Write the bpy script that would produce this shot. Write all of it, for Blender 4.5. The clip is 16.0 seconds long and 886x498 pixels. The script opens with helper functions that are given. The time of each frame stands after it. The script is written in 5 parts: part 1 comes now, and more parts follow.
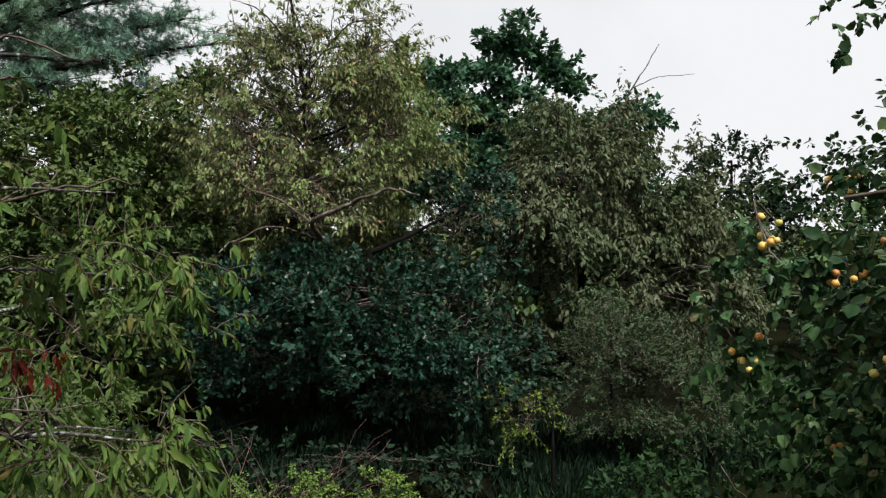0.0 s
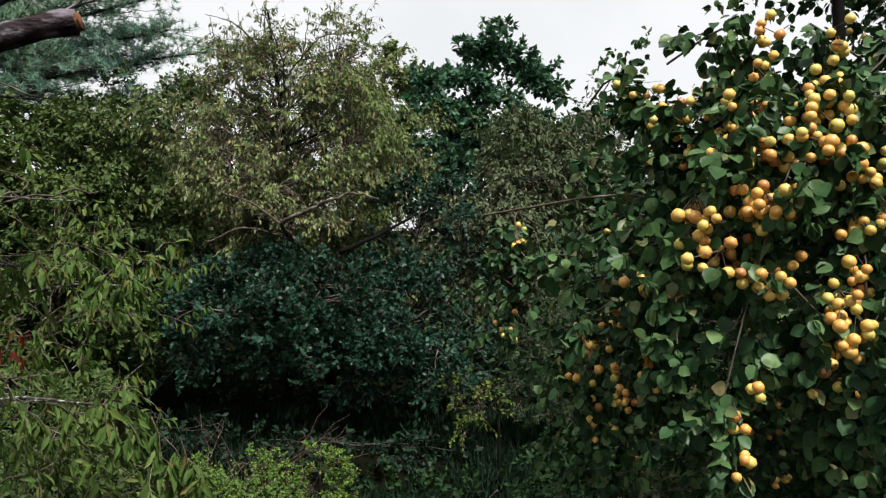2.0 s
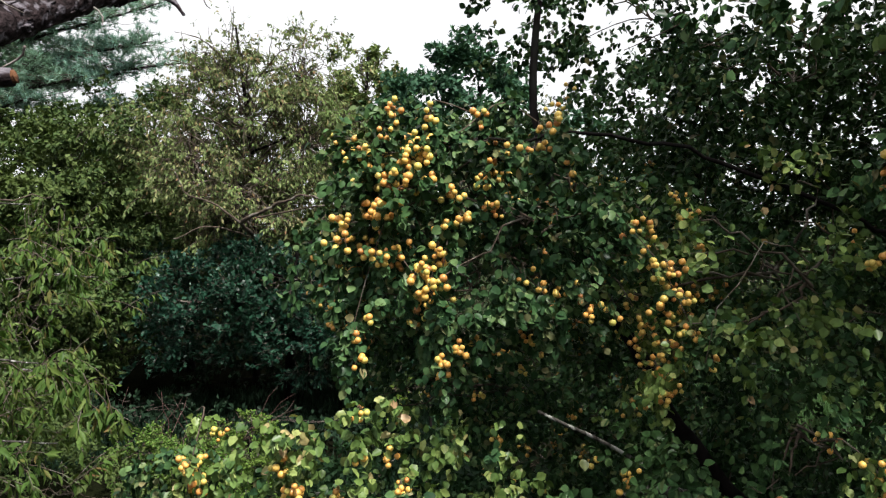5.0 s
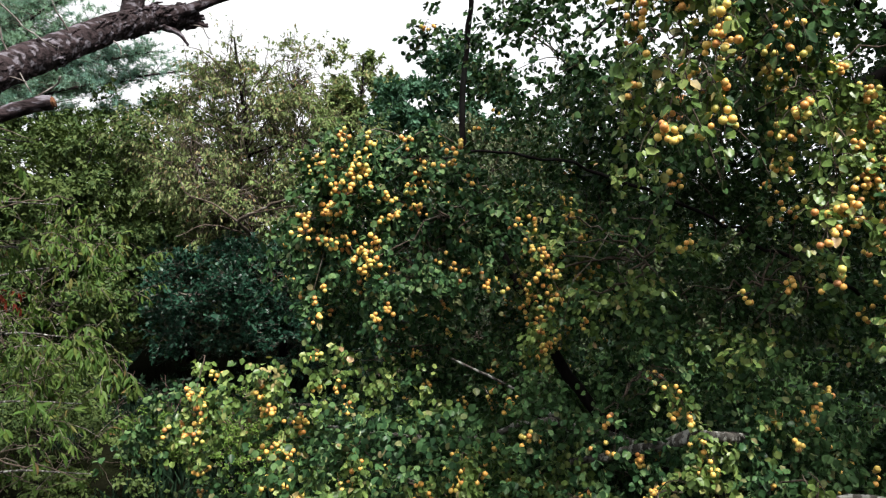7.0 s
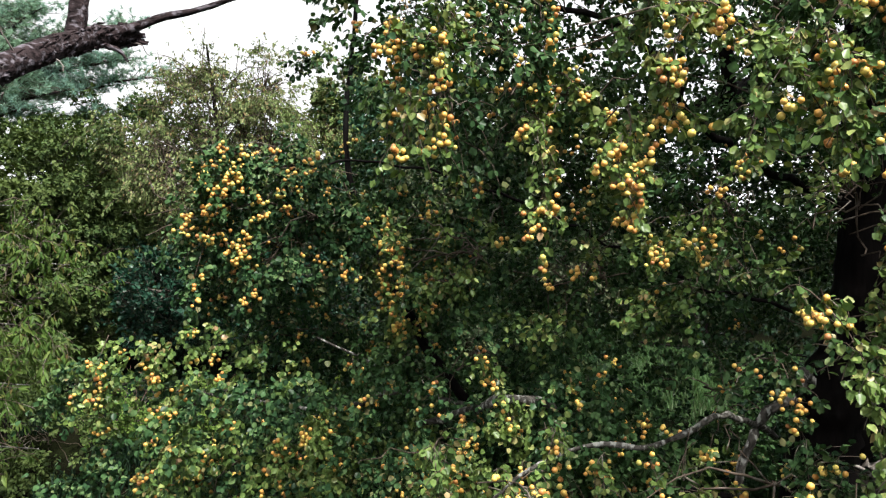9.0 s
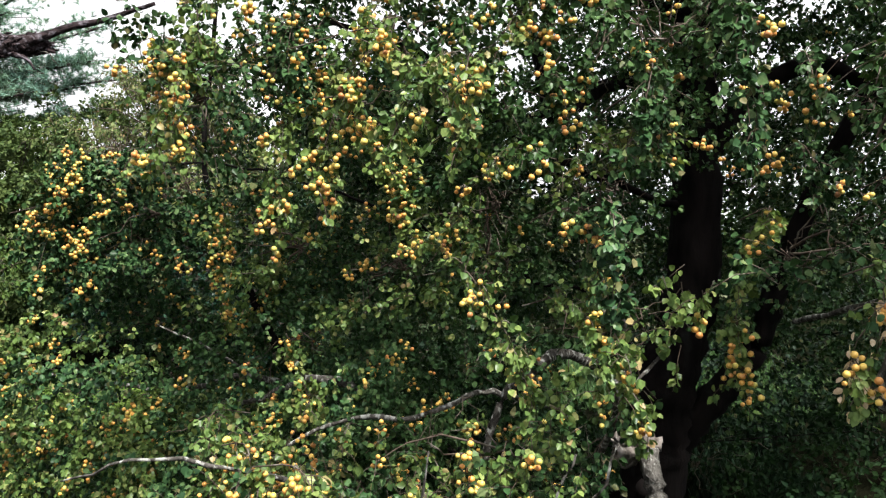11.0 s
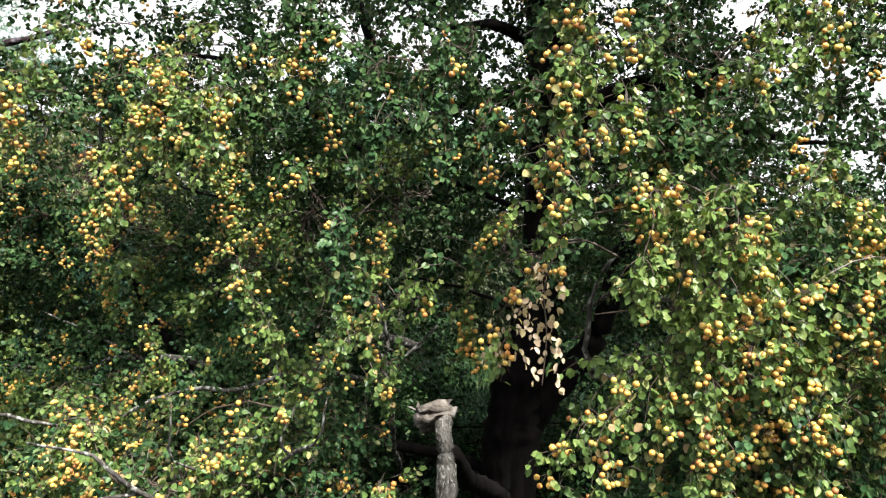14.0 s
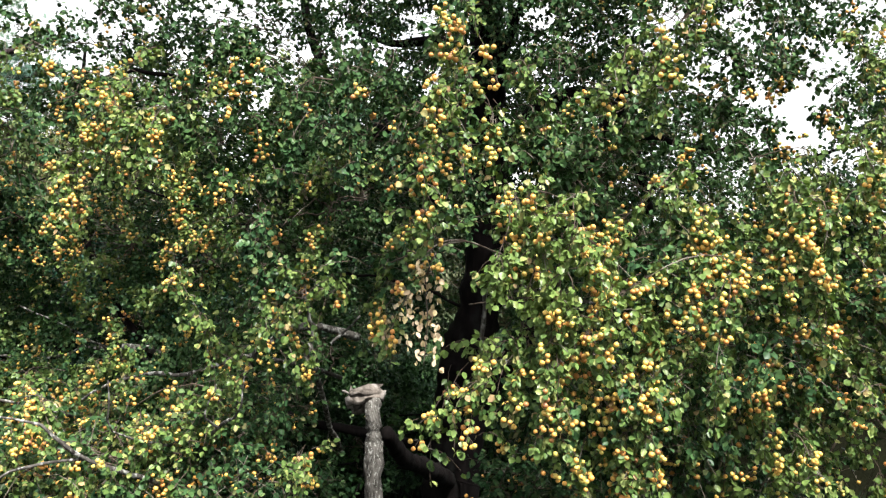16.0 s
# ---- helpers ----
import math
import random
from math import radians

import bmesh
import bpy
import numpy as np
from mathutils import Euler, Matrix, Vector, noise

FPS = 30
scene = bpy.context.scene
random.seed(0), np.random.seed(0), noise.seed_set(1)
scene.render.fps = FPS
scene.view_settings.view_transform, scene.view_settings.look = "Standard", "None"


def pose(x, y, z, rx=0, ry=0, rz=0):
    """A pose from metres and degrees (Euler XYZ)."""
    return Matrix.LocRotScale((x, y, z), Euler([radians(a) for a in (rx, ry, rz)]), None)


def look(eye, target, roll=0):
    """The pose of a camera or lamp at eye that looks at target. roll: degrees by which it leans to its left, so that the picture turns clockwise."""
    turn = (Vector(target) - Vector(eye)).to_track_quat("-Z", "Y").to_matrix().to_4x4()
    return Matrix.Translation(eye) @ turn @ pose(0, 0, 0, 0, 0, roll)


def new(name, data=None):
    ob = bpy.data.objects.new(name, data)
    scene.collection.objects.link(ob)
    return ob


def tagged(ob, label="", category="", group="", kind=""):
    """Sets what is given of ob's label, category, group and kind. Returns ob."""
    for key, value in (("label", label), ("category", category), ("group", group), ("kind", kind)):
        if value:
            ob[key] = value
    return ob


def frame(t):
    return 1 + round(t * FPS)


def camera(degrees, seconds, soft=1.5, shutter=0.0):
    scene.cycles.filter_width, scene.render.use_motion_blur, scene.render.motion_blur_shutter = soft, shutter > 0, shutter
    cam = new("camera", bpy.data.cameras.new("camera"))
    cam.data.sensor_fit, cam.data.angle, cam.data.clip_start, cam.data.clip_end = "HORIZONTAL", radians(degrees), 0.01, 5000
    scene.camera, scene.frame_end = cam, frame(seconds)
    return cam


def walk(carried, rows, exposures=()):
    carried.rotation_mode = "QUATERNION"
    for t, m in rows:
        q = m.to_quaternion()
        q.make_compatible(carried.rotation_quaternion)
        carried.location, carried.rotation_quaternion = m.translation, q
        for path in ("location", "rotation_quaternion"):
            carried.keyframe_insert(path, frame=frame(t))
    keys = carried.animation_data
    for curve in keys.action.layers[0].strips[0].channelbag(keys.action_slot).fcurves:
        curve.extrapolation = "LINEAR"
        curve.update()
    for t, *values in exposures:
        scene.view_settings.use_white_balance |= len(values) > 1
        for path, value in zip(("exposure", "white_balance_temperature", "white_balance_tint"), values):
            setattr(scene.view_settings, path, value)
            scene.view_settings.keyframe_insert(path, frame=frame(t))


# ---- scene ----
cam = camera(61.1, 16.0, soft=1.3)
METRES, EYE, TILT, LEAN, TURN = 8.0, 3.2, -1.7, 0.0, 0.0
ROWS = [
    (0.0, 0.0, 0.0, 0.0, 0.0, 0.0, -0.0),
    (0.5, 0.0118, -0.029, -0.0004, 0.0, -0.01, -0.05),
    (1.0, 0.0276, -0.0545, -0.0011, 0.01, -0.0, -0.02),
    (1.5, 0.0483, -0.076, -0.0011, 0.01, 0.0, -0.04),
    (2.0, 0.073, -0.094, -0.0004, 0.02, 0.0, -0.05),
    (2.5, 0.0982, -0.1132, 0.0001, 0.01, -0.0, -0.05),
    (3.0, 0.1212, -0.1331, 0.0002, 0.01, -0.03, -0.01),
    (3.5, 0.1412, -0.1552, -0.0004, 0.02, -0.07, 0.02),
    (4.0, 0.1589, -0.179, -0.0013, 0.01, -0.08, 0.02),
    (4.5, 0.1737, -0.2052, -0.003, 0.02, -0.09, 0.02),
    (7.0, 0.2256, -0.3635, -0.012, 0.0, -0.04, -0.14),
    (7.5, 0.2412, -0.3909, -0.0136, 0.02, -0.03, -0.14),
    (8.0, 0.2641, -0.4138, -0.0149, 0.03, -0.01, -0.19),
    (8.5, 0.2939, -0.433, -0.015, 0.06, -0.03, -0.16),
    (9.0, 0.3287, -0.4497, -0.015, 0.07, -0.07, -0.13),
    (9.5, 0.3679, -0.4634, -0.0159, 0.09, -0.07, -0.16),
    (12.0, 0.5346, -0.5335, -0.0199, 0.4, -0.12, -0.12),
    (12.5, 0.5589, -0.5481, -0.0204, 0.41, -0.12, -0.14),
    (13.0, 0.581, -0.5629, -0.0206, 0.41, -0.09, -0.15),
    (13.5, 0.6018, -0.5774, -0.0201, 0.45, -0.13, -0.13),
    (14.0, 0.6205, -0.5927, -0.0203, 0.45, -0.13, -0.16),
    (14.5, 0.6376, -0.6082, -0.0201, 0.41, -0.17, -0.15),
    (15.0, 0.6542, -0.6238, -0.0201, 0.39, -0.17, -0.16),
    (15.5, 0.6713, -0.6404, -0.0199, 0.57, -0.2, -0.15),
    (16.0, 0.688, -0.6588, -0.0197, 0.76, -0.22, -0.14),
]
walk(cam, [(t, pose(0, 0, EYE, TILT, LEAN, TURN) @ pose(METRES * x, METRES * y, METRES * z, 90 + pitch, roll, yaw)) for t, x, y, z, yaw, pitch, roll in ROWS],
     exposures=[(0.0, 0.69), (3.5, 0.90), (4.5, 1.02), (9.5, 1.38), (12.5, 1.55), (16.0, 1.75)])

# ---- sky and sun: bright even cloud, soft light from behind the camera ----
world = bpy.data.worlds.new("sky")
scene.world = world
world.use_nodes = True
wn, wl = world.node_tree.nodes, world.node_tree.links
SUN_ELEVATION, SUN_AZIMUTH = 61.0, 142.0   # azimuth clockwise from +y
sky = wn.new("ShaderNodeTexSky")
sky.sky_type, sky.sun_disc = "NISHITA", False
sky.sun_elevation, sky.sun_rotation = radians(SUN_ELEVATION), radians(SUN_AZIMUTH)
sky.air_density, sky.dust_density = 1.0, 3.0
coord = wn.new("ShaderNodeTexCoord")
cloud = wn.new("ShaderNodeTexNoise")
cloud.inputs["Scale"].default_value, cloud.inputs["Detail"].default_value = 2.6, 6.0
ramp = wn.new("ShaderNodeMapRange")
ramp.inputs["From Min"].default_value, ramp.inputs["From Max"].default_value = 0.36, 0.52
ramp.inputs["To Min"].default_value, ramp.inputs["To Max"].default_value = 0.9, 1.0
mixed = wn.new("ShaderNodeMix")
mixed.data_type = "RGBA"
mixed.inputs["B"].default_value = (12.4, 12.6, 12.9, 1)
wl.new(coord.outputs["Generated"], cloud.inputs["Vector"])
wl.new(cloud.outputs["Fac"], ramp.inputs["Value"])
wl.new(ramp.outputs["Result"], mixed.inputs["Factor"])
wl.new(sky.outputs["Color"], mixed.inputs["A"])
wl.new(mixed.outputs["Result"], wn["Background"].inputs["Color"])
wn["Background"].inputs["Strength"].default_value = 0.045

sun = new("sun", bpy.data.lights.new("sun", "SUN"))
sun.data.energy, sun.data.angle, sun.data.color = 5.0, radians(7), (1.0, 0.975, 0.92)
a, e = radians(SUN_AZIMUTH), radians(SUN_ELEVATION)
sun.matrix_world = look((math.sin(a) * math.cos(e) * 40, math.cos(a) * math.cos(e) * 40, math.sin(e) * 40), (0, 0, 0))


# ---- materials ----
def node_material(name):
    m = bpy.data.materials.new(name)
    m.use_nodes = True
    nodes, links = m.node_tree.nodes, m.node_tree.links
    return m, nodes, links, nodes["Principled BSDF"]


def noise_node(nodes, links, scale, detail=4.0, stretch=None):
    tc = nodes.new("ShaderNodeTexCoord")
    n = nodes.new("ShaderNodeTexNoise")
    n.inputs["Scale"].default_value, n.inputs["Detail"].default_value = scale, detail
    if stretch:
        mp = nodes.new("ShaderNodeMapping")
        mp.inputs["Scale"].default_value = stretch
        links.new(tc.outputs["Object"], mp.inputs["Vector"])
        links.new(mp.outputs["Vector"], n.inputs["Vector"])
    else:
        links.new(tc.outputs["Object"], n.inputs["Vector"])
    return n


def ramp_node(nodes, stops):
    r = nodes.new("ShaderNodeValToRGB")
    while len(r.color_ramp.elements) < len(stops):
        r.color_ramp.elements.new(0.5)
    for el, (at, c) in zip(r.color_ramp.elements, stops):
        el.position, el.color = at, (*c, 1)
    return r


def mix_node(nodes, links, fac, a, b, blend="MIX"):
    m = nodes.new("ShaderNodeMix")
    m.data_type, m.blend_type = "RGBA", blend
    for key, v in (("Factor", fac), ("A", a), ("B", b)):
        if isinstance(v, (int, float)):
            m.inputs[key].default_value = v
        elif isinstance(v, tuple):
            m.inputs[key].default_value = (*v, 1)
        else:
            links.new(v, m.inputs[key])
    return m.outputs["Result"]


def leaf_material(name, stops, patch, patch_scale=1.2, rough=0.45, through_light=0.3, single=False, gloss=0.07):
    """Leaf: a colour of its own per leaf, drifting in patches over the crown, veined, a little light coming through."""
    m, nodes, links, bsdf = node_material(name)
    if single:
        rnd = nodes.new("ShaderNodeObjectInfo").outputs["Random"]
    else:
        rnd = nodes.new("ShaderNodeNewGeometry").outputs["Random Per Island"]
    tone = ramp_node(nodes, stops)
    links.new(rnd, tone.inputs["Fac"])
    big = noise_node(nodes, links, patch_scale, 3.0)
    sharp = nodes.new("ShaderNodeMapRange")
    sharp.inputs["From Min"].default_value, sharp.inputs["From Max"].default_value = 0.45, 0.68
    sharp.inputs["To Max"].default_value = 0.7
    links.new(big.outputs["Fac"], sharp.inputs["Value"])
    col = mix_node(nodes, links, sharp.outputs["Result"], tone.outputs["Color"], patch)
    fine = noise_node(nodes, links, 60.0, 3.0)
    spots = ramp_node(nodes, [(0.3, (0.72, 0.7, 0.62)), (0.6, (1.1, 1.1, 1.05))])
    links.new(fine.outputs["Fac"], spots.inputs["Fac"])
    col = mix_node(nodes, links, 1.0, col, spots.outputs["Color"], "MULTIPLY")
    links.new(col, bsdf.inputs["Base Color"])
    bsdf.inputs["Roughness"].default_value = rough
    bsdf.inputs["Specular IOR Level"].default_value = gloss
    trans = nodes.new("ShaderNodeBsdfTranslucent")
    warm = mix_node(nodes, links, 1.0, col, (1.15, 1.2, 0.55), "MULTIPLY")
    links.new(warm, trans.inputs["Color"])
    both = nodes.new("ShaderNodeMixShader")
    both.inputs["Fac"].default_value = through_light
    links.new(bsdf.outputs[0], both.inputs[1])
    links.new(trans.outputs[0], both.inputs[2])
    links.new(both.outputs[0], nodes["Material Output"].inputs["Surface"])
    return m


def bark_material(name, dark, light, patch, amount=0.5, scale=14.0, stretch=(1, 1, 0.25), bump=0.6, flake=9.0):
    m, nodes, links, bsdf = node_material(name)
    ridges = noise_node(nodes, links, scale, 6.0, stretch)
    tone = ramp_node(nodes, [(0.32, dark), (0.62, light)])
    links.new(ridges.outputs["Fac"], tone.inputs["Fac"])
    lichen = noise_node(nodes, links, flake, 5.0, stretch)
    cover = nodes.new("ShaderNodeMapRange")
    cover.inputs["From Min"].default_value, cover.inputs["From Max"].default_value = 0.62 - 0.25 * amount, 0.72 - 0.25 * amount
    links.new(lichen.outputs["Fac"], cover.inputs["Value"])
    col = mix_node(nodes, links, cover.outputs["Result"], tone.outputs["Color"], patch)
    links.new(col, bsdf.inputs["Base Color"])
    bsdf.inputs["Roughness"].default_value = 0.9
    bsdf.inputs["Specular IOR Level"].default_value = 0.08
    b = nodes.new("ShaderNodeBump")
    b.inputs["Strength"].default_value, b.inputs["Distance"].default_value = bump, 0.03
    links.new(ridges.outputs["Fac"], b.inputs["Height"])
    links.new(b.outputs["Normal"], bsdf.inputs["Normal"])
    return m


def fruit_material(name, single):
    m, nodes, links, bsdf = node_material(name)
    rnd = nodes.new("ShaderNodeObjectInfo").outputs["Random"] if single else nodes.new("ShaderNodeNewGeometry").outputs["Random Per Island"]
    tone = ramp_node(nodes, [(0.0, (0.39, 0.37, 0.08)), (0.15, (0.56, 0.42, 0.095)), (0.45, (0.60, 0.36, 0.078)), (0.8, (0.56, 0.27, 0.060)), (0.95, (0.44, 0.18, 0.045)), (1.0, (0.24, 0.10, 0.04))])
    links.new(rnd, tone.inputs["Fac"])
    blush = noise_node(nodes, links, 34.0, 3.0)
    cheek = nodes.new("ShaderNodeMapRange")
    cheek.inputs["From Min"].default_value, cheek.inputs["From Max"].default_value, cheek.inputs["To Max"].default_value = 0.5, 0.75, 0.5
    links.new(blush.outputs["Fac"], cheek.inputs["Value"])
    col = mix_node(nodes, links, cheek.outputs["Result"], tone.outputs["Color"], (0.53, 0.27, 0.05))
    specks = noise_node(nodes, links, 420.0, 2.0)
    dots = ramp_node(nodes, [(0.62, (1, 1, 1)), (0.7, (0.6, 0.48, 0.4))])
    links.new(specks.outputs["Fac"], dots.inputs["Fac"])
    col = mix_node(nodes, links, 1.0, col, dots.outputs["Color"], "MULTIPLY")
    links.new(col, bsdf.inputs["Base Color"])
    bsdf.inputs["Roughness"].default_value = 0.42
    bsdf.inputs["Subsurface Weight"].default_value = 0.0
    return m


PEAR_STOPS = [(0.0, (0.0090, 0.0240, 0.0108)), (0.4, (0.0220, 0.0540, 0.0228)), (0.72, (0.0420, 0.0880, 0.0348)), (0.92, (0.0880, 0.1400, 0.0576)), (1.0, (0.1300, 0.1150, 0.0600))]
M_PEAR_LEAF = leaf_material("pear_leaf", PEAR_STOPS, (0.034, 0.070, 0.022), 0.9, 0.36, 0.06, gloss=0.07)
# yellower copy of the pear leaf, with sunlight put into its colour
SUNLIT_STOPS = [(0.0, (0.0214, 0.0470, 0.0144)), (0.35, (0.0534, 0.0980, 0.0288)), (0.7, (0.1068, 0.1666, 0.0480)), (0.93, (0.2030, 0.2352, 0.0840)), (1.0, (0.2991, 0.1960, 0.1140))]
M_SUNLIT_LEAF = leaf_material("sunlit_bearing_leaf", SUNLIT_STOPS, (0.1134, 0.1700, 0.0450), 1.6, 0.36, 0.16, gloss=0.14)
M_SUNLIT_LEAF_ONE = leaf_material("sunlit_bearing_leaf_single", SUNLIT_STOPS, (0.1134, 0.1700, 0.0450), 1.6, 0.36, 0.16, True, gloss=0.14)
M_DRY_LEAF = leaf_material("withered_leaf", [(0.0, (0.40, 0.29, 0.20)), (0.6, (0.62, 0.51, 0.41)), (1.0, (0.42, 0.36, 0.13))], (0.48, 0.37, 0.28), 3.0, 0.6, 0.3)
M_FRUIT = fruit_material("pear_skin", False)
M_FRUIT_ONE = fruit_material("pear_skin_single", True)
M_CHERRY = leaf_material("cherry_leaf", [(0.0, (0.0271, 0.0591, 0.0140)), (0.5, (0.0493, 0.0915, 0.0217)), (0.9, (0.0841, 0.1180, 0.0312)), (1.0, (0.1086, 0.0651, 0.0312))], (0.0788, 0.1122, 0.0312), 1.1, 0.42, 0.18)
M_CHERRY_ONE = leaf_material("cherry_leaf_single", [(0.0, (0.0271, 0.0591, 0.0140)), (0.5, (0.0493, 0.0915, 0.0217)), (0.9, (0.0841, 0.1180, 0.0312)), (1.0, (0.1086, 0.0651, 0.0312))], (0.0788, 0.1122, 0.0312), 1.1, 0.42, 0.18, True)
M_RED = leaf_material("red_leaf", [(0.0, (0.0600, 0.0100, 0.0072)), (1.0, (0.1320, 0.0200, 0.0120))], (0.0960, 0.0250, 0.0120), 3.0, 0.55, 0.25)
M_OAK = leaf_material("oak_leaf", [(0.0, (0.0026, 0.0115, 0.0080)), (0.5, (0.0072, 0.0290, 0.0180)), (0.8, (0.0170, 0.0530, 0.0345)), (1.0, (0.0350, 0.0820, 0.0540))], (0.0060, 0.0230, 0.0115), 0.8, 0.38, 0.10, gloss=0.14)
M_FEATHER = leaf_material("feathery_leaf", [(0.0, (0.0240, 0.0440, 0.0224)), (0.6, (0.0440, 0.0736, 0.0384)), (1.0, (0.0680, 0.0960, 0.0544))], (0.0360, 0.0680, 0.0288), 1.4, 0.6, 0.14)
M_SCRAMBLE = leaf_material("scrambling_leaf", [(0.0, (0.040, 0.070, 0.012)), (0.6, (0.075, 0.118, 0.020)), (1.0, (0.120, 0.140, 0.034))], (0.060, 0.105, 0.016), 1.4, 0.6, 0.14)
M_BROWN = leaf_material("autumn_leaf", [(0.0, (0.0297, 0.0492, 0.0194)), (0.3, (0.0791, 0.1096, 0.0424)), (0.6, (0.1484, 0.1917, 0.0777)), (0.82, (0.1830, 0.1972, 0.0972)), (0.93, (0.1979, 0.1588, 0.0884)), (1.0, (0.1682, 0.0932, 0.0530))], (0.1039, 0.1643, 0.0512), 0.55, 0.55, 0.14)
M_WEEP = leaf_material("weeping_leaf", [(0.0, (0.0342, 0.0462, 0.0266)), (0.5, (0.0650, 0.0806, 0.0445)), (0.9, (0.1025, 0.1116, 0.0711)), (1.0, (0.1367, 0.1154, 0.0799))], (0.0479, 0.0806, 0.0374), 0.5, 0.55, 0.14)
# also on weeds and undergrowth, where its near-black puts shade into the colour
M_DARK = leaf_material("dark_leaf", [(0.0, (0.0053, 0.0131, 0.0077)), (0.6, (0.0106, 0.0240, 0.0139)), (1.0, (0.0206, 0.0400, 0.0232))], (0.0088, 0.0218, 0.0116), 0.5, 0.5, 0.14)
M_TALL = leaf_material("tall_tree_leaf", [(0.0, (0.0189, 0.0504, 0.0319)), (0.6, (0.0405, 0.0952, 0.0609)), (1.0, (0.0756, 0.1470, 0.0957))], (0.0324, 0.0840, 0.0522), 0.5, 0.5, 0.14)
M_GREEN = leaf_material("thicket_leaf", [(0.0, (0.0232, 0.0444, 0.0162)), (0.5, (0.0438, 0.0753, 0.0253)), (1.0, (0.0841, 0.1110, 0.0405))], (0.0620, 0.0860, 0.0253), 0.6, 0.5, 0.14)
M_BUSH = leaf_material("bush_leaf", [(0.0, (0.0433, 0.0996, 0.0185)), (0.6, (0.0795, 0.1494, 0.0308)), (1.0, (0.1300, 0.1743, 0.0513))], (0.1011, 0.1577, 0.0308), 2.0, 0.5, 0.14)
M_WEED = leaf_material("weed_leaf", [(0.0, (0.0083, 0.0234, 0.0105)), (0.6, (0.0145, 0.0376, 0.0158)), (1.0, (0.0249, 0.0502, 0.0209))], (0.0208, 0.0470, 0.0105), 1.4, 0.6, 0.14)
M_GRASS = leaf_material("grass_blade", [(0.0, (0.0357, 0.0809, 0.0336)), (0.7, (0.0714, 0.1323, 0.0560)), (1.0, (0.1190, 0.1470, 0.1008))], (0.0714, 0.1396, 0.0560), 0.4, 0.6, 0.3)
M_NEEDLE = leaf_material("pine_needle", [(0.0, (0.0796, 0.1638, 0.1359)), (0.7, (0.1587, 0.2868, 0.2547)), (1.0, (0.2699, 0.3824, 0.3226))], (0.1908, 0.3004, 0.2038), 0.6, 0.5, 0.15)
# darker than bark is: the crown's shade is put into this colour
M_BARK = bark_material("shaded_pear_bark", (0.0013, 0.0011, 0.0010), (0.0066, 0.0049, 0.0047), (0.0086, 0.0086, 0.0080), 0.18)
M_GREY_BARK = bark_material("lichen_bark", (0.018, 0.016, 0.014), (0.080, 0.074, 0.066), (0.26, 0.26, 0.24), 0.42, 30.0, (1, 1, 0.5), 0.9, 34.0)
M_PINE_BARK = bark_material("pine_bark", (0.0053, 0.0041, 0.0044), (0.0338, 0.0238, 0.0255), (0.1200, 0.1066, 0.1225), 0.34, 30.0, (0.35, 1, 0.8), 1.0, 22.0)
M_TWIG = bark_material("twig_bark", (0.03, 0.022, 0.017), (0.085, 0.066, 0.052), (0.15, 0.135, 0.115), 0.3, 30.0, None, 0.2)
M_DARK_TWIG = bark_material("dark_twig", (0.025, 0.02, 0.018), (0.085, 0.068, 0.06), (0.13, 0.12, 0.10), 0.3, 30.0, None, 0.2)
M_PALE_TWIG = bark_material("pale_twig", (0.06, 0.05, 0.045), (0.15, 0.13, 0.12), (0.22, 0.20, 0.19), 0.4, 30.0, None, 0.2)
M_RED_TWIG = bark_material("brush_twig", (0.03, 0.014, 0.013), (0.085, 0.05, 0.045), (0.12, 0.09, 0.08), 0.2, 30.0, None, 0.2)
M_CUT_FACE = bark_material("broken_pine_wood", (0.0500, 0.0225, 0.0125), (0.1300, 0.0600, 0.0300), (0.1000, 0.0600, 0.0400), 0.3, 40.0, None, 0.4)
M_STEM = bark_material("lichen_stem", (0.035, 0.032, 0.028), (0.115, 0.108, 0.098), (0.27, 0.27, 0.25), 0.25, 40.0, (1, 1, 0.3), 0.9, 75.0)
M_CUT = bark_material("split_wood", (0.0495, 0.0421, 0.0358), (0.1485, 0.1287, 0.1125), (0.2079, 0.1881, 0.1739), 0.5, 26.0, (1, 1, 0.2), 0.8)


def ground_material():
    m, nodes, links, bsdf = node_material("meadow")
    n = noise_node(nodes, links, 0.35, 8.0)
    # near-black: the shade under the trees is put into the soil colour
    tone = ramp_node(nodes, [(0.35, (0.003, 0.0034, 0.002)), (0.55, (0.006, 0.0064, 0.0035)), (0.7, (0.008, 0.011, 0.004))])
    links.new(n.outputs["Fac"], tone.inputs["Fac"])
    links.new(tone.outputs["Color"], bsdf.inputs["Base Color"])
    bsdf.inputs["Roughness"].default_value = 1.0
    bsdf.inputs["Specular IOR Level"].default_value = 0.0
    f = noise_node(nodes, links, 25.0, 6.0)
    b = nodes.new("ShaderNodeBump")
    b.inputs["Distance"].default_value = 0.06
    links.new(f.outputs["Fac"], b.inputs["Height"])
    links.new(b.outputs["Normal"], bsdf.inputs["Normal"])
    return m


M_SHADED_GROUND = ground_material()


# ---- mesh tools ----
def unit(v):
    return v / np.maximum(np.linalg.norm(v, axis=-1, keepdims=True), 1e-9)


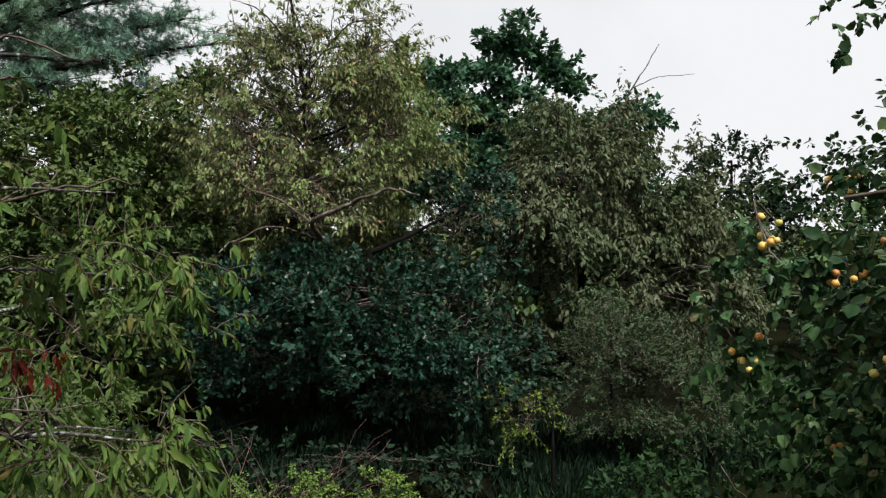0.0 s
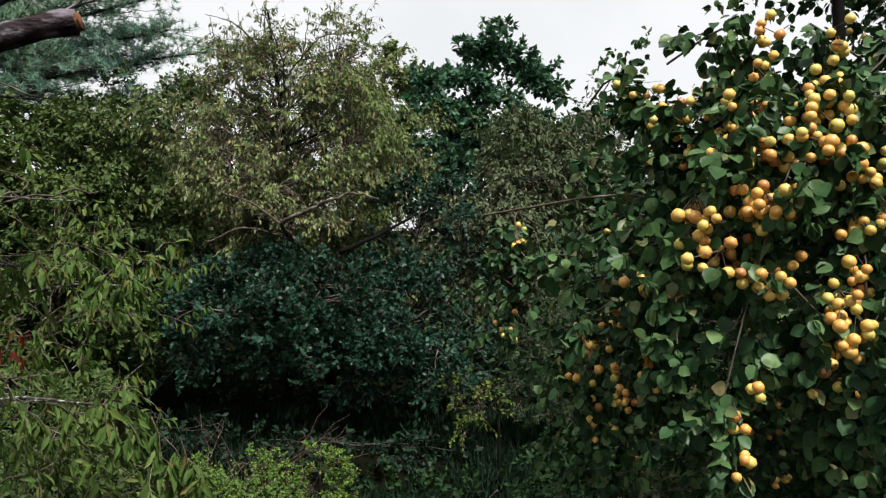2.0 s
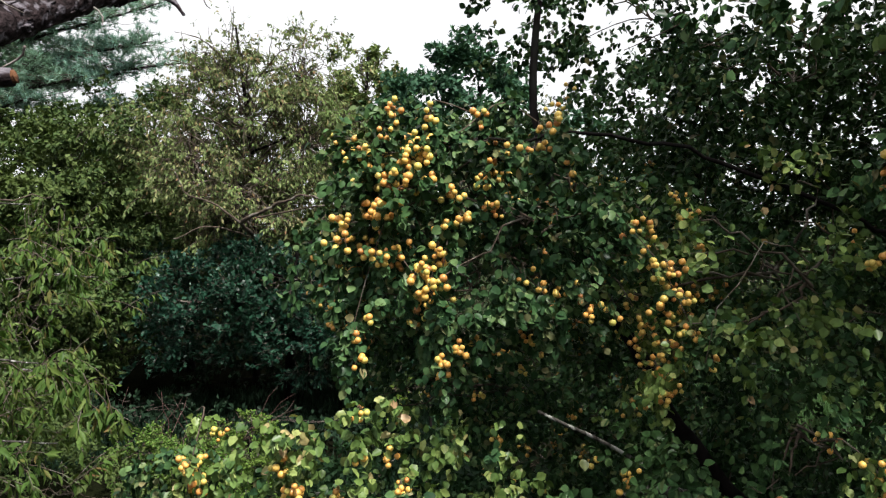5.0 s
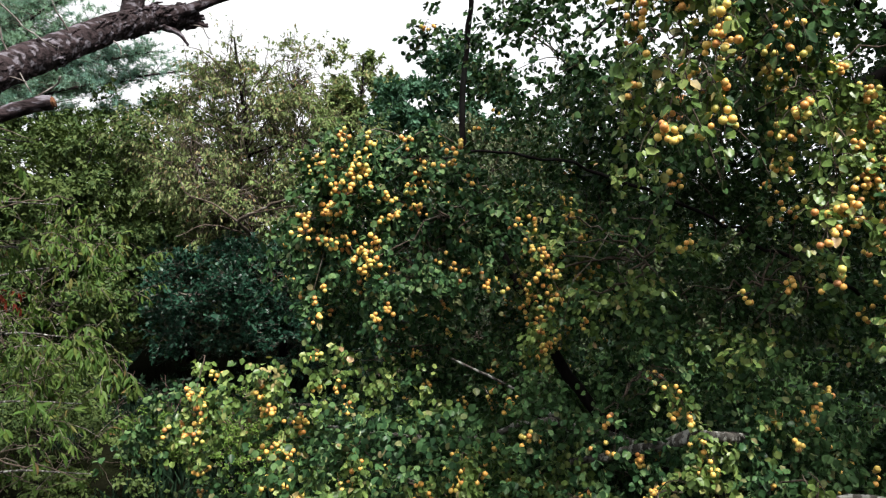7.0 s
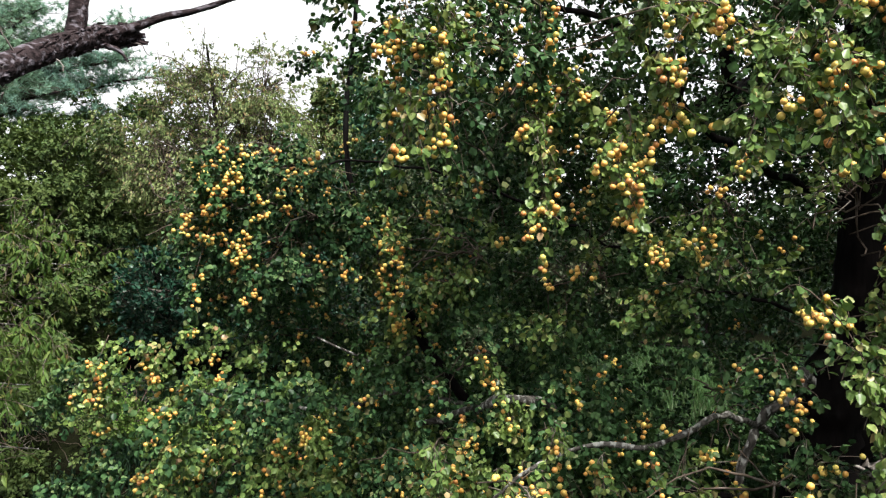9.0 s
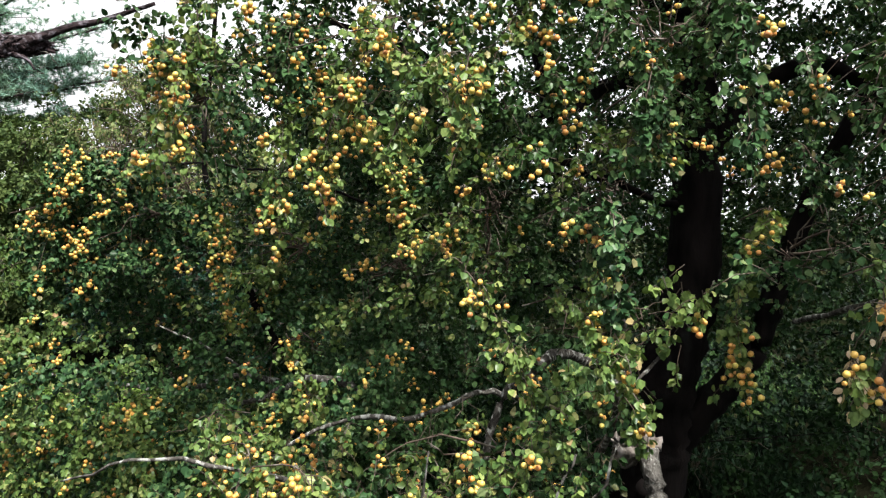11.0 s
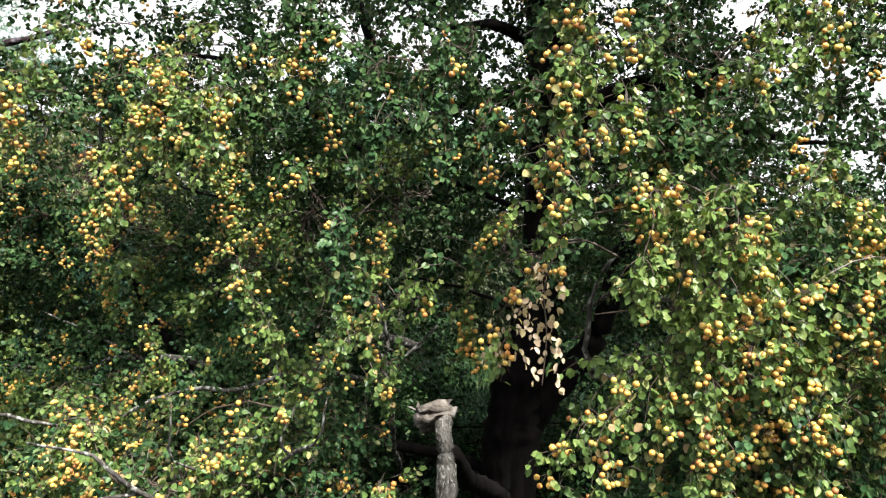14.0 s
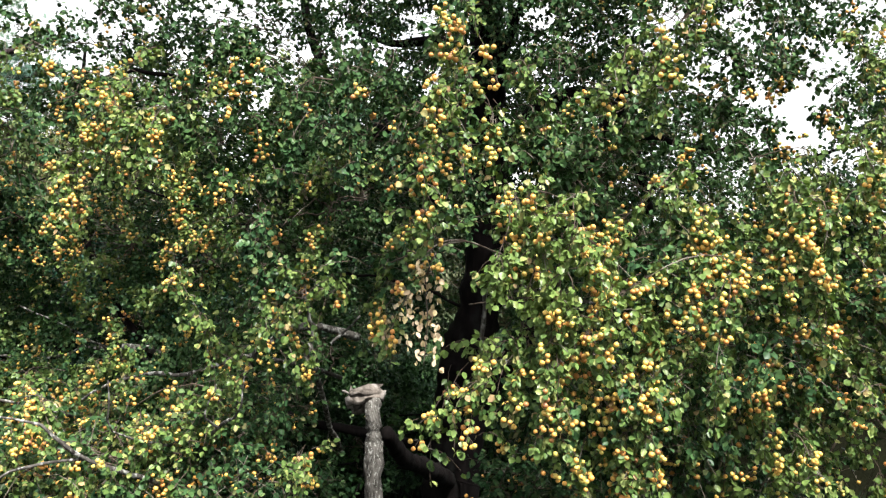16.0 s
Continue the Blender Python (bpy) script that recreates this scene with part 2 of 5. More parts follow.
def mesh_from(name, verts, tris, material, smooth=False):
    me = bpy.data.meshes.new(name)
    me.vertices.add(len(verts))
    me.vertices.foreach_set("co", np.ascontiguousarray(verts, dtype=np.float32).ravel())
    me.loops.add(3 * len(tris))
    me.loops.foreach_set("vertex_index", np.ascontiguousarray(tris, dtype=np.int32).ravel())
    me.polygons.add(len(tris))
    me.polygons.foreach_set("loop_start", np.arange(0, 3 * len(tris), 3, dtype=np.int32))
    me.polygons.foreach_set("loop_total", np.full(len(tris), 3, dtype=np.int32))
    if smooth:
        me.polygons.foreach_set("use_smooth", np.ones(len(tris), dtype=bool))
    me.update(calc_edges=True)
    me.materials.append(material)
    return me


def part(name, me, parent, label="", kind=""):
    ob = new(name, me)
    ob.parent = parent
    return tagged(ob, label, kind=kind)


def thing(name, at, label, category, group="", kind=""):
    ob = new(name)
    ob.location = at
    ob.empty_display_size = 0.2
    return tagged(ob, label, category, group, kind)


# leaf outlines: along, across, up, in lengths, widths and lengths; two halves folded along the rib
ROUND_LEAF = (np.array([[0, 0, 0], [0.5, 0, -0.04], [1, 0, -0.16], [0.13, 0.32, 0.05], [0.40, 0.50, 0.07], [0.72, 0.40, 0.01], [0.13, -0.32, 0.05], [0.40, -0.50, 0.07], [0.72, -0.40, 0.01]]),
              np.array([[0, 1, 3], [3, 1, 4], [4, 1, 5], [5, 1, 2], [0, 6, 1], [6, 7, 1], [7, 8, 1], [8, 2, 1]]))
LONG_LEAF = (np.array([[0, 0, 0], [0.5, 0, -0.03], [1, 0, -0.2], [0.35, 0.5, 0.05], [0.35, -0.5, 0.05], [0.7, 0.36, 0], [0.7, -0.36, 0]]),
             np.array([[0, 1, 3], [0, 4, 1], [1, 5, 3], [1, 4, 6], [1, 2, 5], [1, 6, 2]]))
PLAIN_LEAF = (np.array([[0, 0, 0], [0.30, 0.47, 0.06], [0.72, 0.36, 0.02], [1, 0, -0.12], [0.72, -0.36, 0.02], [0.30, -0.47, 0.06]]), np.array([[0, 3, 2], [0, 2, 1], [0, 4, 3], [0, 5, 4]]))
FAR_LEAF = (np.array([[0, 0, 0], [0.45, 0.5, 0.06], [0.45, -0.5, 0.06], [1, 0, -0.1]]), np.array([[0, 2, 3], [0, 3, 1]]))
LOBED_LEAF = (np.array([[0, 0, 0], [0.3, 0.22, 0.03], [0.45, 0.5, 0.05], [0.6, 0.25, 0.02], [0.8, 0.46, 0.03], [1, 0, -0.08], [0.8, -0.46, 0.03], [0.6, -0.25, 0.02], [0.45, -0.5, 0.05], [0.3, -0.22, 0.03]]),
              np.array([[0, 1, 9], [1, 2, 3], [7, 8, 9], [1, 3, 7], [1, 7, 9], [3, 4, 5], [5, 6, 7], [3, 5, 7]]))
NEEDLE = (np.array([[0, 0.5, 0], [0, -0.5, 0], [1, 0, 0]]), np.array([[0, 1, 2]]))


def leaf_frames(axis, normal):
    axis = unit(axis)
    side = unit(np.cross(normal, axis))
    return axis, side, np.cross(axis, side)


def scatter(shape, at, axis, normal, length, width):
    """Vertices and triangles of one joined sheet of leaves."""
    tv, tf = shape
    d, s, u = leaf_frames(axis, normal)
    L, W = length[:, None, None], width[:, None, None]
    v = at[:, None] + d[:, None] * tv[None, :, :1] * L + s[:, None] * tv[None, :, 1:2] * W + u[:, None] * tv[None, :, 2:] * L
    f = tf[None] + (np.arange(len(at)) * len(tv))[:, None, None]
    return v.reshape(-1, 3), f.reshape(-1, 3)


def tubes(lines, r0, r1, sides=3):
    """Thin tapered tubes along many polylines of equal length: lines is n x k x 3."""
    n, k, _ = lines.shape
    tangent = unit(np.gradient(lines, axis=1))
    ref = np.where(np.abs(tangent[..., 2:]) > 0.9, np.array([1.0, 0, 0]), np.array([0, 0, 1.0]))
    a = unit(np.cross(tangent, ref))
    b = np.cross(tangent, a)
    r = (np.asarray(r0).reshape(-1, 1) * (1 - np.linspace(0, 1, k)) + np.asarray(r1).reshape(-1, 1) * np.linspace(0, 1, k)) * np.ones((n, 1))
    ang = np.arange(sides) * 2 * np.pi / sides
    ring = a[:, :, None] * np.cos(ang)[:, None] + b[:, :, None] * np.sin(ang)[:, None]
    v = lines[:, :, None] + ring * r[:, :, None, None]
    i, j = np.meshgrid(np.arange(k - 1), np.arange(sides), indexing="ij")
    p, q = i * sides + j, i * sides + (j + 1) % sides
    f = np.concatenate([np.stack([p, q, q + sides], -1).reshape(-1, 3), np.stack([p, q + sides, p + sides], -1).reshape(-1, 3)])
    f = f[None] + (np.arange(n) * k * sides)[:, None, None]
    return v.reshape(-1, 3), f.reshape(-1, 3)


def join(pieces):
    vs, fs, at = [], [], 0
    for v, f in pieces:
        vs.append(v)
        fs.append(f + at)
        at += len(v)
    return np.concatenate(vs), np.concatenate(fs)


def spline(points, count):
    """A smooth curve through the given points."""
    p = np.array(points, float)
    p = np.concatenate([[2 * p[0] - p[1]], p, [2 * p[-1] - p[-2]]])
    t = np.linspace(0, len(p) - 3 - 1e-6, count)
    i = t.astype(int)
    f = (t - i)[:, None]
    a, b, c, d = p[i], p[i + 1], p[i + 2], p[i + 3]
    return 0.5 * (2 * b + (c - a) * f + (2 * a - 5 * b + 4 * c - d) * f ** 2 + (3 * b - a - 3 * c + d) * f ** 3)


def limb_mesh(name, points, r0, r1, material, rng, sides=10, wobble=0.12, crook=0.03, step=0.09):
    """A knotty tapered limb with closed ends."""
    length = sum(np.linalg.norm(np.subtract(points[i + 1], points[i])) for i in range(len(points) - 1))
    k = max(8, int(length / step))
    line = spline(points, k)
    bend = np.cumsum(rng.normal(0, 1, (k, 3)), axis=0)
    bend -= np.linspace(0, 1, k)[:, None] * bend[-1]
    line = line + bend * crook * 0.25 * math.sqrt(length / k)
    v, f = tubes(line[None], r0, r1, sides)
    v = v.reshape(k, sides, 3)
    swell = 1 + wobble * rng.normal(0, 1, (k, 1, 1)) * 0.5 + wobble * rng.normal(0, 0.6, (k, sides, 1))
    v = line[:, None] + (v - line[:, None]) * swell
    v = np.concatenate([v.reshape(-1, 3), line[:1], line[-1:]])
    j = np.arange(sides)
    n = k * sides
    caps = np.concatenate([np.stack([(j + 1) % sides, j, np.full(sides, n)], -1), np.stack([n - sides + j, n - sides + (j + 1) % sides, np.full(sides, n + 1)], -1)])
    return mesh_from(name, v, np.concatenate([f, caps]), material, True), line


def slab_mesh(at, size, turn, material, rng):
    """A rough flat slab of split wood: a box of three by three cells with worn, uneven edges."""
    n = 4
    g = np.linspace(-1, 1, n)
    x, y = np.meshgrid(g, g, indexing="ij")
    edge = np.maximum(np.abs(x), np.abs(y)).ravel()
    top = np.stack([x.ravel(), y.ravel(), 1 - 0.5 * (edge > 0.9)], 1)
    v = np.concatenate([top, top * [1, 1, -1]]) + rng.normal(size=(2 * n * n, 3)) * [0.16, 0.16, 0.5]
    a = math.radians(turn)
    v = v * size @ np.array([[math.cos(a), math.sin(a), 0], [-math.sin(a), math.cos(a), 0], [0, 0, 1]]) + at
    f = []
    for i in range(n - 1):
        for j in range(n - 1):
            p = i * n + j
            f += [[p, p + n, p + n + 1], [p, p + n + 1, p + 1]]
            q = p + n * n
            f += [[q, q + n + 1, q + n], [q, q + 1, q + n + 1]]
    rim = [i * n for i in range(n)] + [(n - 1) * n + j for j in range(1, n)] + [i * n + n - 1 for i in range(n - 2, -1, -1)] + [j for j in range(n - 2, 0, -1)]
    for p, q in zip(rim, rim[1:] + rim[:1]):
        f += [[p, p + n * n, q + n * n], [p, q + n * n, q]]
    return mesh_from("split_slab", v, np.array(f), material)


def swirl(p, seed, scale):
    """A soft noise field between about -1 and 1, for gaps and clumps."""
    r = np.random.default_rng(seed)
    out = 0
    for o in range(7):
        k = unit(r.normal(size=3)) * scale * r.uniform(0.7, 2.0)
        out = out + np.sin(p @ k + r.uniform(0, 6.28))
    return out / 3.2


class Crown:
    """A crown made of clumps: twigs grow in each, and carry the leaves."""

    def __init__(self, seed):
        self.rng = np.random.default_rng(seed)
        self.twigs, self.out, self.fruit_share, self.centres = [], [], [], []
        self.gaps = []
        self.lines = []
        self.bearing = []
        self.tier = None
        self.clusters = []

    def gap(self, a, b, radius):
        self.gaps.append((np.array(a, float), np.array(b, float), radius))

    def clump(self, centre, radii, twigs_per_m3, length=0.28, droop=0.5, outward=0.5, up=0.2, wild=0.6, fruit=0.0, shell=0.0, clumping=0.42, grain=5.0, steps=4, seed=0, tier=None):
        rng = self.rng
        tier = tier or self.tier
        c, r = np.array(centre, float), np.array(radii, float)
        n = int(4.19 * r[0] * r[1] * r[2] * twigs_per_m3)
        d = unit(rng.normal(size=(n, 3)))
        q = rng.uniform(shell ** 3, 1, (n, 1)) ** (1 / 3)
        bulge = 1 + 0.22 * swirl(d * 1.0, seed + int(abs(c).sum() * 100), 3.0)[:, None]
        p = c + d * q * r * bulge
        if tier:
            # leaf sprays in domed tiers with hollows between them
            m = max(4, int(4.19 * r[0] * r[1] * r[2] * (1 - shell ** 3) / (tier[0] * tier[0] * (tier[1] + 0.12) * 5.5)))
            tops = p[rng.integers(0, n, m)]
            at = rng.integers(0, m, n)
            flat = unit(rng.normal(size=(n, 3)) * [1, 1, 0.6]) * rng.uniform(0, 1, (n, 1)) ** 0.6
            spread = tier[0] * rng.uniform(0.6, 1.35, m)[at]
            p = tops[at] + flat * np.stack([spread, spread, np.full(n, tier[1])], 1)
            p[:, 2] -= 0.45 * spread * (flat[:, 0] ** 2 + flat[:, 1] ** 2)
            d = unit(d[rng.integers(0, n, m)][at] * 0 + unit(tops - c)[at] * 0.8 + flat * 0.7 + [0, 0, 0.35])
            clumping -= 0.3
        keep = swirl(p, 11 + seed, grain) > rng.normal(-0.45 + clumping, 0.25, n)
        keep &= p[:, 2] > 0.05
        for a, b, rad in self.gaps:
            t = np.clip(((p - a) @ (b - a)) / ((b - a) @ (b - a)), 0, 1)
            keep &= np.linalg.norm(p - a - t[:, None] * (b - a), axis=1) > rad * (1 + 0.25 * swirl(p, 5, 9.0))
        p, d = p[keep], d[keep]
        n = len(p)
        if n == 0:
            return
        way = unit(d * outward + np.array([0, 0, up]) + rng.normal(size=(n, 3)) * wild * 0.6)
        size = length * rng.uniform(0.55, 1.3, (n, 1))
        pts, cur = [p - way * size * 0.3], way
        for _ in range(steps - 1):
            cur = unit(cur + np.array([0, 0, -1.0]) * droop * 6 / steps * 0.35 + rng.normal(size=(n, 3)) * 0.12)
            pts.append(pts[-1] + cur * size / (steps - 1))
        self.twigs.append(np.stack(pts, 1))
        self.out.append(unit(d * np.array([1, 1, 0.6]) + 1e-6))
        self.fruit_share.append(np.full(n, fruit))
        self.centres.append((c, r))

    def hang(self, points, count, length, droop=0.7, fruit=0.0, spread=0.06, start=0.25, out=(0, -1, 0.2)):
        """Twigs hung along one bough given by its points."""
        rng = self.rng
        line = spline(points, 200)
        idx = (rng.uniform(start, 1, count) * 199).astype(int)
        p = line[idx] + rng.normal(size=(count, 3)) * spread
        along = unit(np.gradient(line, axis=0))[idx]
        way = unit(along * 0.5 + rng.normal(size=(count, 3)) * 0.5 + np.array([0, 0, 0.1]))
        size = length * rng.uniform(0.5, 1.3, (count, 1))
        pts, cur = [p], way
        for _ in range(3):
            cur = unit(cur + np.array([0, 0, -1.0]) * droop * 0.6 + rng.normal(size=(count, 3)) * 0.12)
            pts.append(pts[-1] + cur * size / 3)
        self.twigs.append(np.stack(pts, 1))
        self.out.append(np.tile(unit(np.array(out, float)), (count, 1)))
        self.fruit_share.append(np.full(count, fruit))

    def chain(self, x, y, top, length, fruit=0.75, per_metre=55, back=0.3, sunny=True, strung=False):
        """One hanging bough tip, leafy and set with fruit all along."""
        rng = self.rng
        drift, out = rng.normal(0, 0.3) * length, rng.uniform(-0.1, 0.25) * length
        foot = (x - drift * 1.2 + rng.normal(0, 0.1), y + back, top + 0.05)
        bend = [foot, (x - drift * 0.5, y + back * 0.45, top + 0.1), (x, y, top - 0.03), (x + drift * 0.7 + rng.normal(0, 0.03), y - out * 0.6, top - length * 0.5), (x + drift + rng.normal(0, 0.04), y - out, top - length)]
        self.lines.append(spline(bend, 14))
        if strung:
            path = spline(bend, 60)
            for at in np.arange(0.42, 0.99, 0.09 / (length + back)):
                if rng.uniform() < 0.85:
                    self.clusters.append(path[int(at * 59)] + rng.normal(size=3) * 0.015 + [0, -0.05, 0])
            fruit *= 0.3
        self.hang(bend, int(length * per_metre) + 8, 0.13, droop=0.9, fruit=fruit, spread=0.018, start=0.15)
        # sunny tips get the leaf colour with sunlight in it
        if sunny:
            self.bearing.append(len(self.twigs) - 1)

    def sprays(self, count, origin_pull, r0=0.012, r1=0.003):
        """Boughs that run through the clumps, from towards the trunk outwards."""
        rng = self.rng
        pieces = []
        for c, r in self.centres:
            foot = c + (np.array(origin_pull) - c) * 0.12 * rng.uniform(0.3, 1)
            ends = c + unit(rng.normal(size=(count, 3))) * r * rng.uniform(0.5, 0.95, (count, 1))
            mid = (foot + ends) / 2 + rng.normal(size=(count, 3)) * r * 0.3 + np.array([0, 0, 0.2]) * r
            t = np.linspace(0, 1, 9)[None, :, None]
            lines = foot * (1 - t) ** 2 + 2 * mid[:, None] * t * (1 - t) + ends[:, None] * t ** 2
            lines = lines + rng.normal(size=lines.shape) * 0.018
            pieces.append(tubes(lines, r0 * rng.uniform(0.6, 1.3, count), r1, 4))
        return join(pieces)

    def leaves(self, per_twig, length, width, hang=0.5, face=0.6, wild=0.6, spread=0.9, start=0.1, bunch=1):
        """Leaf places along all twigs: at, axis, normal, length, width."""
        rng = self.rng
        tw, out = np.concatenate(self.twigs), np.concatenate(self.out)
        n, k, _ = tw.shape
        cnt = n * per_twig
        i = np.repeat(np.arange(n), per_twig)
        s = rng.uniform(start, 1, (n, max(1, per_twig // bunch)))
        s = np.repeat(s, bunch, axis=1)
        s = np.concatenate([s, rng.uniform(start, 1, (n, per_twig))], axis=1)[:, :per_twig].ravel()
        pos = s * (k - 1)
        j = np.minimum(pos.astype(int), k - 2)
        f = (pos - j)[:, None]
        at = tw[i, j] * (1 - f) + tw[i, j + 1] * f
        tan = unit(tw[i, j + 1] - tw[i, j])
        axis = unit(rng.normal(size=(cnt, 3)) * 0.55 * spread + tan * 0.35 + out[i] * 0.35 + np.array([0, 0, -1.0]) * hang)
        normal = unit(np.array([0, 0, 1.0]) * 0.6 + out[i] * face + rng.normal(size=(cnt, 3)) * wild)
        size = length * np.clip(rng.normal(1, 0.18, cnt), 0.55, 1.3)
        return [at + axis * 0.012, axis, normal, size, size * width / length * rng.uniform(0.8, 1.2, cnt)]

    def twig_mesh(self, r0=0.004, r1=0.0015, far=99):
        tw = np.concatenate(self.twigs)
        return tubes(tw[tw[:, 0, 1] < far], r0, r1, 3)


def place_singles(name, me, parent, at, axis, normal, length, width, label=""):
    """Pieces of their own on one shared mesh."""
    d, s, u = leaf_frames(axis, normal)
    for k in range(len(at)):
        ob = new(name, me)
        m = Matrix((Vector(d[k] * length[k]), Vector(s[k] * width[k]), Vector(u[k] * length[k]))).transposed().to_4x4()
        m.translation = Vector(at[k])
        ob.parent = parent
        ob.matrix_parent_inverse = parent.matrix_basis.inverted()
        ob.matrix_basis = m
        if label:
            ob["label"] = label


def rooted(ob, parent):
    ob.matrix_parent_inverse = parent.matrix_basis.inverted()
    return ob


def wood(name, parent, points, r0, r1, material, rng, label="", sides=10, wobble=0.12, crook=0.03, step=0.09):
    me, line = limb_mesh(name, points, r0, r1, material, rng, sides, wobble, crook, step)
    return rooted(part(name, me, parent, label), parent), line


def foliage(name, parent, pieces, material, label="", smooth=False):
    v, f = join(pieces) if isinstance(pieces, list) else pieces
    return rooted(part(name, mesh_from(name, v, f, material, smooth), parent, label, "stuff"), parent)


# ---- ground ----
def make_ground():
    n = 110
    u = np.linspace(-1, 1, n)
    g = np.sign(u) * np.abs(u) ** 3 * 600 + u * 30
    x, y = np.meshgrid(g, g, indexing="ij")
    p = np.stack([x.ravel(), y.ravel(), np.zeros(n * n)], 1)
    p[:, 2] = 0.08 * swirl(p, 3, 0.9) * np.exp(-(x.ravel() ** 2 + y.ravel() ** 2) / 3000) - 0.02
    i, j = np.meshgrid(np.arange(n - 1), np.arange(n - 1), indexing="ij")
    a = (i * n + j).ravel()
    f = np.concatenate([np.stack([a, a + n, a + n + 1], 1), np.stack([a, a + n + 1, a + 1], 1)])
    ob = new("ground", mesh_from("ground", p, f, M_SHADED_GROUND, True))
    tagged(ob, "rough meadow ground under the trees, darkened as in shade", "ground", kind="structure")


make_ground()


def make_grass(centre, reach, count, height, label, seed, material=M_GRASS):
    rng = np.random.default_rng(seed)
    at = np.stack([rng.uniform(-reach[0], reach[0], count) + centre[0], rng.uniform(-reach[1], reach[1], count) + centre[1], np.full(count, -0.03)], 1)
    keep = swirl(at, seed, 1.3) > -0.5
    at = at[keep]
    c = len(at)
    axis = unit(np.array([0, 0, 1.0]) + rng.normal(size=(c, 3)) * 0.35)
    L = height * rng.uniform(0.5, 1.3, c)
    v, f = scatter(FAR_LEAF, at, axis, unit(rng.normal(size=(c, 3))), L, L * 0.05 + 0.006)
    ob = new("grass", mesh_from("grass", v, f, material))
    tagged(ob, label, "grass", kind="stuff")


make_grass((8.2, 12.5), (3.4, 4.5), 30000, 0.2, "light green uncut meadow grass behind the pear tree", 21)
# the next two carry the shade under the trees in their blade colour
make_grass((4.0, 3.0), (6.0, 4.5), 14000, 0.3, "weeds below the pear tree, near-black for its shade", 22, M_DARK)
make_grass((-0.8, 9.6), (3.0, 2.6), 14000, 0.24, "weeds below the oak shrub, near-black for its shade", 25, M_DARK)
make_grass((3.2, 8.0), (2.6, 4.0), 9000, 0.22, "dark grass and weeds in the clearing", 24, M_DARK)



